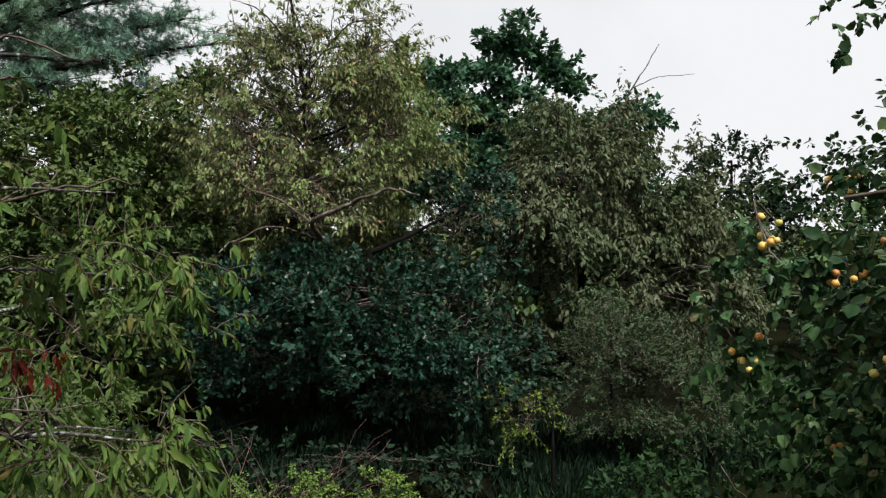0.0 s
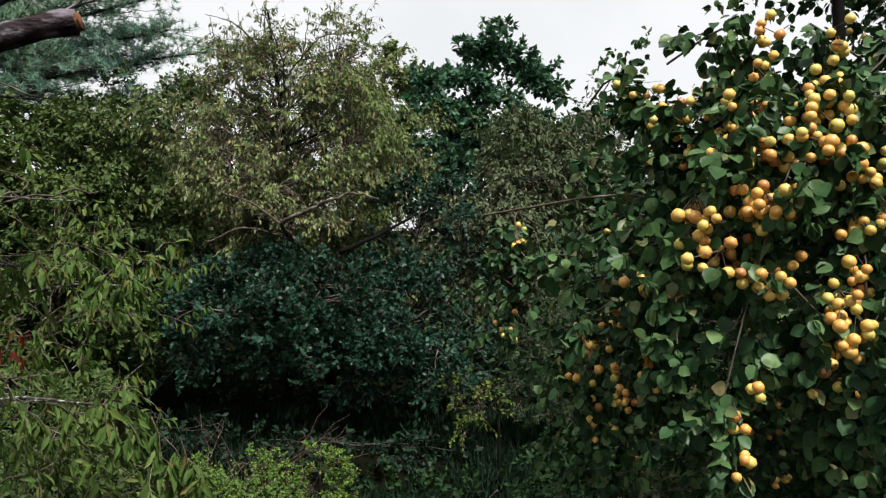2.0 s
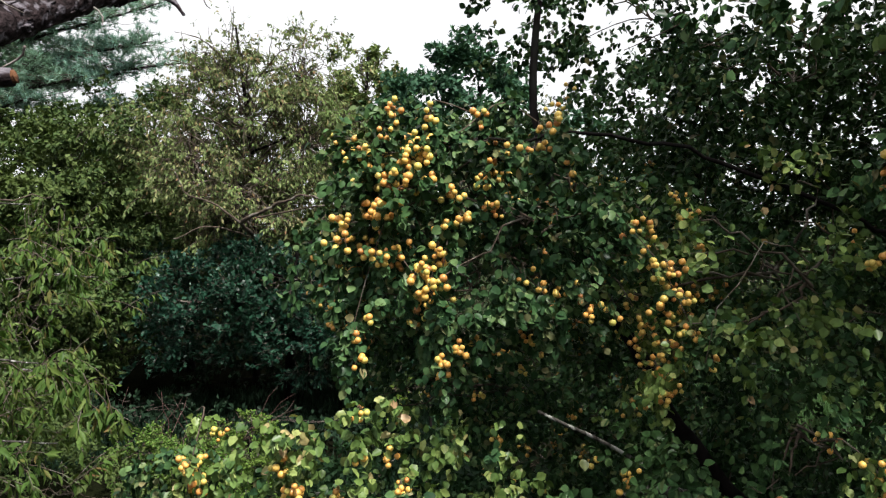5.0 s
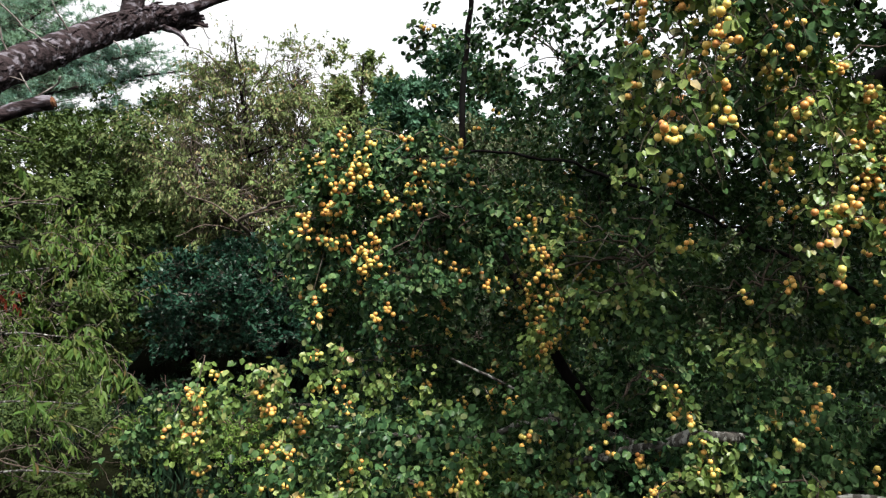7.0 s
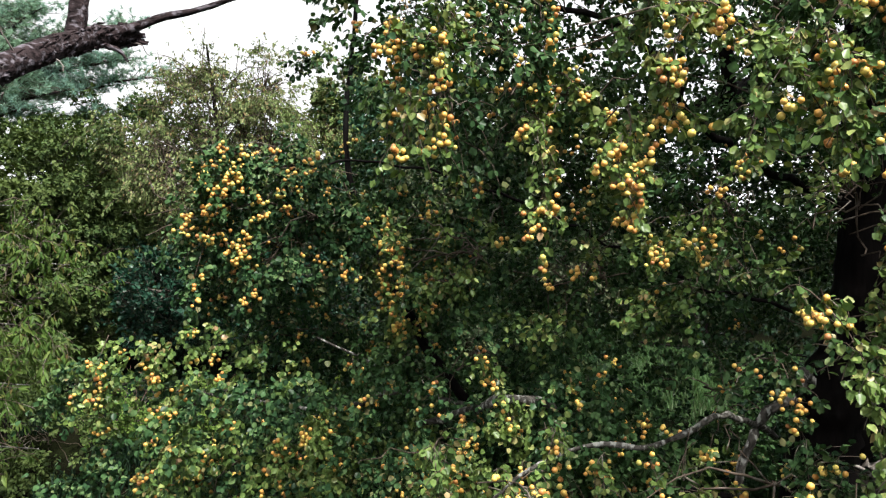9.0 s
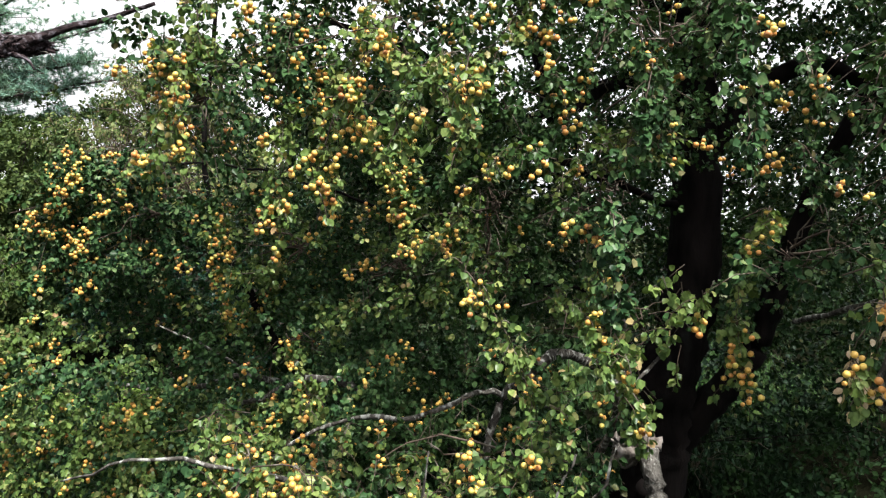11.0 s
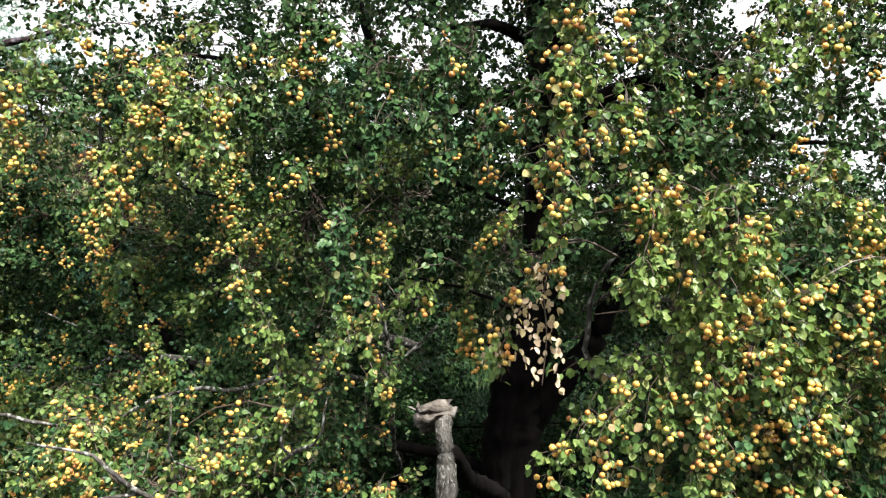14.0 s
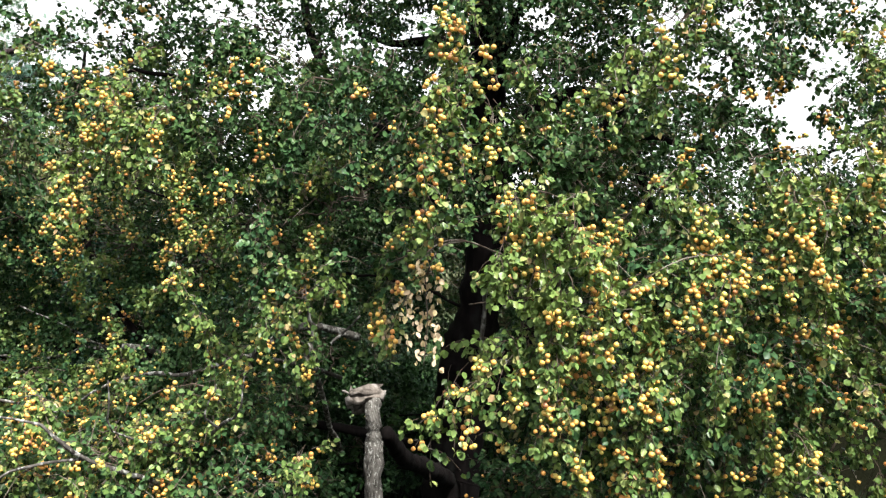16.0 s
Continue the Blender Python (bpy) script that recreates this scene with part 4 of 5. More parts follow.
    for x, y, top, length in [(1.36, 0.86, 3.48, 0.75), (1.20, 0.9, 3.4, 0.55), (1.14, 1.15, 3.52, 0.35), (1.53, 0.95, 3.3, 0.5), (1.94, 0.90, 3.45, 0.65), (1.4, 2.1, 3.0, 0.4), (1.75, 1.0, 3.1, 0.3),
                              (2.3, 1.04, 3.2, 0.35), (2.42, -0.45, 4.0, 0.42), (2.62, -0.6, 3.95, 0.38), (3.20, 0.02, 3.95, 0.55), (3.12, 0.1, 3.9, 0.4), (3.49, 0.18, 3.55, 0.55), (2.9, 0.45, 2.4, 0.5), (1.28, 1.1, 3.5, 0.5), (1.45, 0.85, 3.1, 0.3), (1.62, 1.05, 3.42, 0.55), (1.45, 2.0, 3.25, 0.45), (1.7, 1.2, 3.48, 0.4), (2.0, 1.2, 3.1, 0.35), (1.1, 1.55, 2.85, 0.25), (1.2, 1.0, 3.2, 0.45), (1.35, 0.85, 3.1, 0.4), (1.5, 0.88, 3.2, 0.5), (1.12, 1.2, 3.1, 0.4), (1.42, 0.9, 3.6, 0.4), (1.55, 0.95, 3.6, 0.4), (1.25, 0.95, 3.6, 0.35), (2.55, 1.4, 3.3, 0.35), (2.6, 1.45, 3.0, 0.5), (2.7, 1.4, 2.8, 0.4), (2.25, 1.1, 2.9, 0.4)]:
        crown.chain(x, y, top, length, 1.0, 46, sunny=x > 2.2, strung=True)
    for x, y, top, length in [(4.03, -0.02, 3.5, 0.5), (3.6, 0.2, 3.7, 0.5), (4.58, -0.35, 3.1, 0.5), (4.45, -0.88, 2.75, 0.5), (5.18, -0.75, 3.15, 0.65), (5.42, -1.8, 3.75, 0.6), (5.55, -1.55, 4.0, 0.5),
                              (5.94, -1.05, 3.7, 0.5), (5.95, -1.25, 3.3, 0.4), (6.1, -1.86, 2.75, 0.5), (5.95, -1.9, 2.75, 0.6), (6.35, -1.8, 2.95, 0.7), (6.27, -1.7, 2.4, 0.6)]:
        crown.chain(x, y, top, length, strung=True)
    for x, y, top, length in [(6.6, -1.7, 2.5, 0.7), (6.72, -1.5, 3.2, 0.6), (6.54, -1.42, 3.4, 0.5), (6.82, -1.7, 2.9, 0.6), (7.45, -1.05, 3.2, 0.6), (7.1, -1.4, 2.4, 0.6), (6.32, -1.6, 4.0, 0.25), (6.52, -1.55, 4.05, 0.3),
                              (3.37, -1.36, 2.15, 0.5), (3.8, -1.15, 2.0, 0.5), (3.0, -0.9, 2.1, 0.5), (2.6, -0.3, 2.1, 0.5), (1.9, 0.5, 2.0, 0.4), (1.0, 0.72, 2.1, 0.4), (0.55, 0.9, 2.4, 0.35)]:
        crown.chain(x, y, top, length)
    crown.chain(5.28, -1.53, 2.95, 0.4, 0.8, 14, 0.1, strung=True)
    for x, y, top, length in [(0.86, 1.98, 3.17, 0.08), (0.79, 2.06, 2.93, 0.1), (1.04, 1.55, 2.82, 0.15)]:
        crown.chain(x, y, top, length, 0.2, 40, 0.2, sunny=False, strung=True)
    sunny = np.random.default_rng(79)
    for k in range(40):
        x = sunny.uniform(5.75, 8.4)
        crown.chain(x, -1.85 + 2.6 * ((x - 6.1) / 4.2) ** 2 + sunny.uniform(-0.1, 0.3), sunny.uniform(1.9, 3.3), sunny.uniform(0.3, 0.6), 0.7, strung=k % 2 == 0)
    # more of the same, thinned out over the open side of the crown
    pick = np.random.default_rng(77)
    for k in range(46):
        x = pick.uniform(2.8, 8.6)
        front = -1.9 + 2.6 * ((x - 5.9) / 4.6) ** 2
        top = pick.uniform(2.0, 4.3) if x > 2.4 else pick.uniform(1.9, 3.6)
        if 4.7 < x < 5.8 and top < 3.45:
            continue
        if 4.0 < x < 4.75 and top < 3.3:
            continue
        if 2.7 < x < 3.6 and 2.3 < top < 3.3:
            continue
        crown.chain(x, front + pick.uniform(0.1, 0.7), top, pick.uniform(0.2, 0.45), 0.65)
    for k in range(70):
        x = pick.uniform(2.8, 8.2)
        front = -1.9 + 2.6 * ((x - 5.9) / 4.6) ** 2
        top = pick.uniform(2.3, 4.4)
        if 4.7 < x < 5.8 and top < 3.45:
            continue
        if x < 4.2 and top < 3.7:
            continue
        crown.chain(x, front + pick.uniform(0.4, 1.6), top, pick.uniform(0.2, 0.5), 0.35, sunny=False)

    v, f = join([crown.twig_mesh(0.0026, 0.0012, 0.0), tubes(np.array(crown.lines), 0.0035, 0.0015, 5), crown.sprays(6, (5.5, 2.2, 3.2), 0.006, 0.002)])
    foliage("twig_work", tree, (v, f), M_TWIG, "thin grey-brown twigs")
    count = np.array([len(t) for t in crown.twigs])
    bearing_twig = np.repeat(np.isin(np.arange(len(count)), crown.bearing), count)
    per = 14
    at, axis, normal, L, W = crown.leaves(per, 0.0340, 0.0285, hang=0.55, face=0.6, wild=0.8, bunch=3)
    # young marks the leaves that wear the sunlit colour
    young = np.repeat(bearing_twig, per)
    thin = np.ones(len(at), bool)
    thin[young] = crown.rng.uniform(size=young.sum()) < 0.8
    reach = np.where(young & thin, np.abs(at[:, 1] + 1.7) + np.abs(at[:, 0] - 5.7) * 0.5 + np.abs(at[:, 2] - 3.0) * 0.6, 99)
    near = np.argsort(reach)[:300]
    rest = thin.copy()
    rest[near] = False
    deep = rest & (((at[:, 1] > 1.6) & (at[:, 0] > 2.7)) | (at[:, 2] > 5.2))
    rest[deep & (crown.rng.uniform(size=len(at)) > 0.5)] = False
    deep &= rest
    grow = np.where(at[:, 2] > 5.4, 1.9, 1.35)[deep]
    L[deep], W[deep] = L[deep] * grow, W[deep] * grow
    front = rest & ~deep & ((at[:, 1] < -1.0) | ((at[:, 0] < 2.1) & (at[:, 1] < 1.6)))
    far = deep | (rest & ~front & (at[:, 0] > 3.0) & (at[:, 1] > 0.5))
    sets = [(ROUND_LEAF, front & ~young), (PLAIN_LEAF, rest & ~front & ~young & ~far), (FAR_LEAF, far & ~young)]
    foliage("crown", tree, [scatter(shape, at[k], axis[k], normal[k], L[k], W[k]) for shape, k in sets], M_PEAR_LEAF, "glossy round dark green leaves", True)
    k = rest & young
    foliage("sunlit_bearing_foliage", tree, scatter(PLAIN_LEAF, at[k], axis[k], normal[k], L[k], W[k]), M_SUNLIT_LEAF, "yellow-green leaves round the fruit, coloured lighter as in sun", True)
    leaf = mesh_from("leaf", ROUND_LEAF[0], ROUND_LEAF[1], M_SUNLIT_LEAF_ONE, True)
    place_singles("leaf", leaf, tree, at[near], axis[near], normal[near], L[near], W[near])

    # withered pale spray
    dry = Crown(71)
    strands = [[(5.8, -1.1, 3.02), (5.52, -1.46, 3.12), (5.34, -1.53, 3.02), (5.26, -1.55, 2.8), (5.14, -1.58, 2.58)],
               [(5.56, -1.42, 3.11), (5.44, -1.52, 3.08), (5.37, -1.55, 2.92), (5.38, -1.57, 2.72), (5.36, -1.58, 2.5)]]
    for strand in strands:
        dry.hang(strand, 34, 0.09, droop=0.9, start=0.42, spread=0.045)
    a = dry.leaves(3, 0.032, 0.021, hang=0.7, wild=0.9)
    foliage("withered_foliage", tree, scatter(ROUND_LEAF, *a), M_DRY_LEAF, "pale dried leaves on a hanging spray")
    foliage("withered_spray", tree, tubes(np.stack([spline(strand, 14) for strand in strands]), 0.006, 0.002, 5), M_TWIG)

    # fruit in clusters along the hanging twigs
    tw, share, out = np.concatenate(crown.twigs), np.concatenate(crown.fruit_share), np.concatenate(crown.out)
    bearing = np.clip(0.45 + 0.9 * swirl(tw[:, 2], 17, 7.0), 0, 1.3)
    hung = np.repeat(np.arange(len(count)) >= first, count)
    bearing = np.where(hung, 0.36 * np.clip(0.75 + 1.1 * swirl(tw[:, 2], 23, 5.0), 0.1, 2.0), bearing * 0.4)
    pick = np.where(rng.uniform(size=len(tw)) < share * bearing * 0.95)[0]
    spots = []
    for i in pick:
        for s in rng.uniform(0.3, 1.0, rng.integers(1, 3)):
            p = tw[i, min(tw.shape[1] - 1, int(s * tw.shape[1]))]
            middle = p + np.array([0, 0, -0.03]) + out[i] * 0.03
            for _ in range(rng.integers(2, 8)):
                spots.append((p, middle + rng.normal(size=3) * 0.021))
    for c in crown.clusters:
        for _ in range(rng.integers(3, 11)):
            spots.append((c + np.array([0, 0.03, 0.03]), c + rng.normal(size=3) * 0.021))
    spots = np.array(spots)
    # no two fruit inside one another
    cell, seen, good = 0.023, {}, []
    for i, q in enumerate(spots[:, 1]):
        key = tuple((q / cell).astype(int))
        if key not in seen:
            seen[key] = 1
            good.append(i)
    spots = spots[good]
    stems = np.linspace(0, 1, 2)[None, :, None] * (spots[:, 1:] - spots[:, :1]) + spots[:, :1]
    foliage("stalk_work", tree, tubes(stems, 0.0012, 0.0012, 3), M_TWIG)
    def fruit_shape(seg, rings):
        th = np.linspace(0, np.pi, rings + 2)[1:-1]
        ph = np.arange(seg) * 2 * np.pi / seg
        rad = np.sin(th) * 0.5 * (1 + 0.04 * np.cos(th))
        fv = np.concatenate([np.stack([np.outer(rad, np.cos(ph)), np.outer(rad, np.sin(ph)), np.outer(0.48 * np.cos(th), np.ones(seg))], -1).reshape(-1, 3), [[0, 0, 0.44], [0, 0, -0.43]]])
        ff = []
        for r in range(rings - 1):
            for s in range(seg):
                p, q = r * seg + s, r * seg + (s + 1) % seg
                ff += [[p, p + seg, q + seg], [p, q + seg, q]]
        top, low = rings * seg, rings * seg + 1
        ff += [[top, s, (s + 1) % seg] for s in range(seg)] + [[low, (rings - 1) * seg + (s + 1) % seg, (rings - 1) * seg + s] for s in range(seg)]
        return fv[:, [2, 0, 1]], np.array(ff)

    n = len(spots)
    size = 0.0258 * np.clip(rng.normal(1, 0.11, n), 0.7, 1.25)
    axis = unit(spots[:, 0] - spots[:, 1] + rng.normal(size=(n, 3)) * 0.01)
    ref = rng.normal(size=(n, 3))
    order = np.argsort(np.minimum(np.linalg.norm(spots[:, 1] - np.array([1.5, 0.8, 3.2]), axis=1), np.linalg.norm(spots[:, 1] - np.array([5.8, -1.7, 2.9]), axis=1)))
    singles, others = order[:300], order[300:]
    fruit = mesh_from("fruit", *fruit_shape(10, 5), M_FRUIT_ONE, True)
    place_singles("fruit", fruit, tree, spots[singles, 1], axis[singles], ref[singles], size[singles], size[singles])
    far = spots[others, 1][:, 1] > 0.9
    v, f = join([scatter(shape, spots[k, 1], axis[k], ref[k], size[k], size[k]) for shape, k in ((fruit_shape(7, 3), others[~far]), (fruit_shape(5, 2), others[far]))])
    foliage("fruit_crop", tree, (v, f), M_FRUIT, "small round yellow to orange pears", True)


make_pear_tree()


# ---- trees and bushes round it ----
def make_tree(name, label, base, trunk, clumps, leaf, material, twig_material, twig, seed, radius=0.12, per_twig=12, sprays=10, bark=None, hang=0.5, face=0.6, wild=0.6, limbs=(), group="", fine=True, clumping=0.12, finer=1.0, tier=None):
    """A tree or bush of the usual kind. leaf: shape, length, width; twig: twigs per cubic metre, length, droop."""
    rng = np.random.default_rng(seed)
    tree = thing(name, base, label, "bush" if "bush" in name or "shrub" in name else "tree", group)
    bark = bark or M_BARK
    _, line = wood("trunk", tree, trunk, radius, radius * 0.25, bark, rng, sides=10)
    crown = Crown(seed)
    for c, r, dens in clumps:
        crown.clump(c, r, twig[0] * dens, twig[1], twig[2], steps=4, shell=0.45, grain=finer * 3.5 / max(0.6, max(r) * 0.6), clumping=clumping, seed=seed, tier=tier)
        near = line[np.argmin(np.linalg.norm(line[len(line) // 3:] - np.array(c), axis=1)) + len(line) // 3]
        mid = (near + np.array(c)) / 2 + np.array([0, 0, 0.12 * max(r)])
        wood("limb", tree, [tuple(near), tuple(mid), tuple(np.array(c) + np.array([0, 0, 0.3 * r[2]]))], radius * 0.4, radius * 0.12, bark, rng, sides=6)
    for pts, a, b in limbs:
        wood("limb", tree, pts, a, b, M_TWIG, rng, sides=6, crook=0.12)
    foliage("twig_work", tree, ([crown.twig_mesh(0.005, 0.002)] if fine else []) + [crown.sprays(sprays, trunk[len(trunk) // 2], radius * 0.12, 0.004)], twig_material)
    shape, length, width = leaf
    foliage("crown", tree, scatter(shape, *crown.leaves(per_twig, length, width, hang, face, wild)), material)
    return tree, crown


make_tree("oak_shrub", "broad dark blue-green oak shrub with lobed leaves", (-1.3, 11.6, 0),
          [(-1.3, 11.6, -0.1), (-1.25, 11.5, 0.8), (-1.2, 11.5, 1.8), (-1.1, 11.4, 2.8)],
          [((-1.5, 11.0, 2.05), (2.0, 1.4, 1.05), 1.0), ((-2.9, 10.9, 1.9), (1.1, 1.1, 0.9), 1.0), ((0.1, 10.9, 1.75), (1.0, 1.1, 0.85), 1.0), ((0.3, 11.8, 3.2), (0.95, 0.9, 1.05), 0.9), ((-0.6, 10.4, 1.35), (1.0, 0.8, 0.7), 1.0), ((0.6, 10.6, 1.3), (0.8, 0.8, 0.7), 1.0)],
          (LOBED_LEAF, 0.088, 0.054), M_OAK, M_DARK_TWIG, (105, 0.34, 0.25), 31, 0.12, 13, hang=0.1, face=0.6, clumping=0.32, finer=2.0, tier=(0.30, 0.09))

make_tree("cherry_tree", "half-bare tree with hanging olive and brown autumn leaves", (-2.3, 13.2, 0),
          [(-2.3, 13.2, -0.1), (-2.25, 13.15, 2.5), (-2.35, 13.1, 5.0), (-2.5, 13.1, 6.2), (-2.65, 13.2, 7.2)],
          [((-2.3, 12.7, 5.3), (1.9, 1.4, 1.6), 1.0), ((-3.3, 12.2, 4.4), (1.4, 1.2, 1.2), 1.0), ((-1.1, 12.4, 4.7), (1.2, 1.2, 1.4), 1.0), ((-2.2, 11.6, 3.7), (1.7, 1.1, 0.9), 0.8), ((-1.3, 13.4, 6.3), (1.0, 1.0, 0.9), 0.9), ((-3.1, 13.4, 6.5), (1.0, 0.8, 0.8), 0.5), ((-1.0, 14.0, 4.2), (1.4, 1.0, 1.8), 1.0), ((-2.4, 13.2, 3.0), (2.0, 1.0, 1.5), 0.8)],
          (FAR_LEAF, 0.088, 0.034), M_BROWN, M_TWIG, (72, 0.55, 0.5), 32, 0.08, 16, sprays=60, tier=(0.32, 0.20), hang=1.1, face=0.3, clumping=0.42, finer=1.8,
          limbs=[([(-1.9, 12.4, 2.9), (-1.8, 10.4, 3.25), (-1.2, 10.0, 3.45), (-0.7, 9.7, 3.62), (-0.3, 9.6, 3.6)], 0.04, 0.012),
                 ([(-1.8, 10.5, 3.2), (-2.3, 10.4, 3.6), (-2.7, 10.4, 3.75), (-2.9, 10.4, 4.1)], 0.022, 0.008),
                 ([(-1.9, 11.5, 3.0), (-2.4, 10.5, 3.2), (-2.9, 10.3, 3.0)], 0.02, 0.008),
                 ([(-2.5, 13.0, 5.4), (-2.62, 12.9, 6.4), (-2.6, 12.9, 7.5)], 0.025, 0.006), ([(-2.5, 13.0, 5.2), (-2.0, 12.8, 6.2), (-1.8, 12.8, 7.1)], 0.02, 0.005),
                 ([(-2.5, 13.0, 5.0), (-3.3, 12.8, 6.0), (-3.6, 12.8, 7.0)], 0.02, 0.005), ([(-2.4, 13.0, 4.6), (-1.6, 12.4, 5.3), (-1.1, 12.2, 5.9)], 0.02, 0.005), ([(-2.4, 13.0, 4.2), (-3.2, 12.0, 4.9), (-3.9, 11.8, 5.2)], 0.02, 0.005)]
          + [([(-2.3, 12.9, 3.2 + 0.2 * k), (-2.3 + 0.8 * math.cos(2.4 * k), 11.9 - 0.2 * math.sin(2.4 * k), 3.7 + 0.2 * k), (-2.3 + 1.5 * math.cos(2.4 * k), 11.4 - 0.3 * math.sin(2.4 * k), 3.9 + 0.19 * k)], 0.018, 0.004) for k in range(16)])

make_tree("weeping_tree", "grey-green tree with drooping leafy boughs", (3.4, 18.0, 0),
          [(3.4, 18.0, -0.1), (3.3, 17.9, 2.0), (3.2, 17.8, 4.0), (3.2, 17.8, 5.0)],
          [((2.7, 17.0, 4.2), (2.1, 1.6, 1.9), 1.0), ((4.7, 17.2, 3.0), (1.9, 1.5, 1.8), 1.0), ((2.0, 15.8, 2.6), (1.6, 1.2, 1.6), 1.0), ((4.3, 16.0, 1.6), (2.0, 1.1, 1.4), 0.9), ((3.4, 18.0, 5.3), (1.4, 1.2, 0.9), 0.9), ((6.0, 17.4, 2.0), (1.5, 1.2, 1.5), 1.0)],
          (FAR_LEAF, 0.14, 0.060), M_WEEP, M_TWIG, (44, 0.8, 0.6), 33, 0.14, 17, hang=1.0, face=0.3, sprays=20, fine=False, tier=(0.42, 0.35),
          limbs=[([(3.4, 17.8, 5.0), (4.2, 18.0, 6.0), (5.2, 18.2, 7.6)], 0.04, 0.008), ([(4.5, 18.0, 6.5), (5.2, 18.2, 6.8), (6.1, 18.3, 6.9)], 0.015, 0.004)])

make_tree("dark_tree", "tall dense dark green tree behind the thicket", (3.0, 24.0, 0),
          [(3.0, 24.0, -0.1), (3.0, 24.0, 3.0), (2.8, 24.0, 6.0), (2.7, 24.0, 8.0)],
          [((2.1, 23.5, 7.2), (2.4, 1.8, 2.3), 1.0), ((1.0, 23.0, 5.4), (1.6, 1.5, 2.2), 1.0), ((5.0, 23.5, 5.2), (2.0, 1.6, 1.9), 1.0), ((3.0, 23.0, 3.4), (3.4, 1.6, 2.2), 0.8)],
          (FAR_LEAF, 0.205, 0.13), M_TALL, M_DARK_TWIG, (26, 0.6, 0.2), 34, 0.2, 14, hang=0.2, sprays=14, fine=False, tier=(0.6, 0.25))

make_tree("thicket_tree", "dense mid-green tree overgrown with climbers", (-5.8, 12.5, 0),
          [(-5.8, 12.5, -0.1), (-5.7, 12.4, 1.5), (-5.6, 12.3, 3.0), (-5.5, 12.3, 4.6)],
          [((-5.6, 12.0, 3.8), (1.8, 1.3, 1.7), 1.0), ((-4.5, 12.0, 2.3), (1.4, 1.1, 1.6), 1.0), ((-6.9, 11.6, 2.3), (1.8, 1.2, 1.9), 1.0), ((-5.4, 10.9, 1.6), (1.6, 0.9, 1.3), 1.0)],
          (FAR_LEAF, 0.105, 0.060), M_GREEN, M_DARK_TWIG, (85, 0.45, 0.35), 35, 0.14, 14, hang=0.5, fine=False, tier=(0.30, 0.12))

make_tree("thicket_tree", "olive green tree with shaded hollow crown", (-4.1, 14.6, 0),
          [(-4.1, 14.6, -0.1), (-4.1, 14.5, 2.0), (-4.0, 14.5, 4.0), (-4.0, 14.5, 5.2)],
          [((-4.2, 14.2, 4.7), (1.7, 1.2, 1.6), 1.0), ((-3.6, 13.8, 3.0), (1.3, 1.0, 1.3), 1.0), ((-5.8, 14.6, 4.8), (1.8, 1.1, 1.4), 1.0), ((-7.6, 14.6, 4.6), (1.6, 1.1, 1.5), 1.0)],
          (FAR_LEAF, 0.105, 0.058), M_GREEN, M_DARK_TWIG, (75, 0.45, 0.35), 36, 0.12, 14, hang=0.5, fine=False, tier=(0.34, 0.14))


make_tree("thicket_tree", "tall light green tree behind the autumn tree", (-2.1, 33.0, 0),
          [(-2.1, 33.0, -0.1), (-2.1, 33.0, 4.0), (-2.1, 33.0, 8.0), (-2.0, 33.0, 11.0)],
          [((-2.0, 33.0, 9.6), (1.6, 1.3, 2.6), 1.0), ((-2.6, 33.0, 7.0), (1.9, 1.4, 2.4), 1.0), ((-1.0, 33.0, 6.5), (1.8, 1.4, 2.0), 1.0)],
          (FAR_LEAF, 0.22, 0.12), M_BROWN, M_DARK_TWIG, (22, 0.6, 0.35), 37, 0.2, 16, hang=0.5, fine=False, tier=(0.5, 0.25))


def make_pine(base, layers, seed):
    rng = np.random.default_rng(seed)
    tree = thing("pine_tree", base, "tall pine with flat layers of blue-green needles", "tree")
    x, y, _ = base
    wood("trunk", tree, [(x, y, -0.1), (x + 0.05, y, 3), (x - 0.05, y, 6), (x + 0.1, y, 9), (x, y, 11)], 0.24, 0.05, M_PINE_BARK, rng, sides=10)
    ends, stems = [], []
    for (ex, ey, ez), drop in layers:
        foot = (x, y, ez - drop)
        mid = ((x + ex) / 2, (y + ey) / 2, ez - drop * 0.45)
        _, line = wood("limb", tree, [foot, mid, (ex, ey, ez)], 0.06, 0.015, M_PINE_BARK, rng, sides=6, crook=0.1)
        for k in range(85):
            s = rng.uniform(0.3, 1)
            p = line[int(s * (len(line) - 1))]
            q = p + np.array([rng.normal(0, 0.55), rng.normal(0, 0.5), abs(rng.normal(0.1, 0.15))])
            stems.append(np.linspace(0, 1, 5)[:, None] * (q - p) + p + rng.normal(size=(5, 3)) * 0.02)
            for _ in range(4):
                w = rng.uniform(0.35, 1)
                ends.append(p + (q - p) * w + rng.normal(size=3) * 0.06)
    foliage("twig_work", tree, tubes(np.array(stems), 0.009, 0.004, 3), M_DARK_TWIG)
    e = np.repeat(np.array(ends), 22, axis=0)
    c = len(e)
    axis = unit(rng.normal(size=(c, 3)) + np.array([0, 0, 0.55]))
    L = rng.uniform(0.09, 0.17, c)
    foliage("needle_foliage", tree, scatter(NEEDLE, e, axis, rng.normal(size=(c, 3)), L, np.full(c, 0.014)), M_NEEDLE)


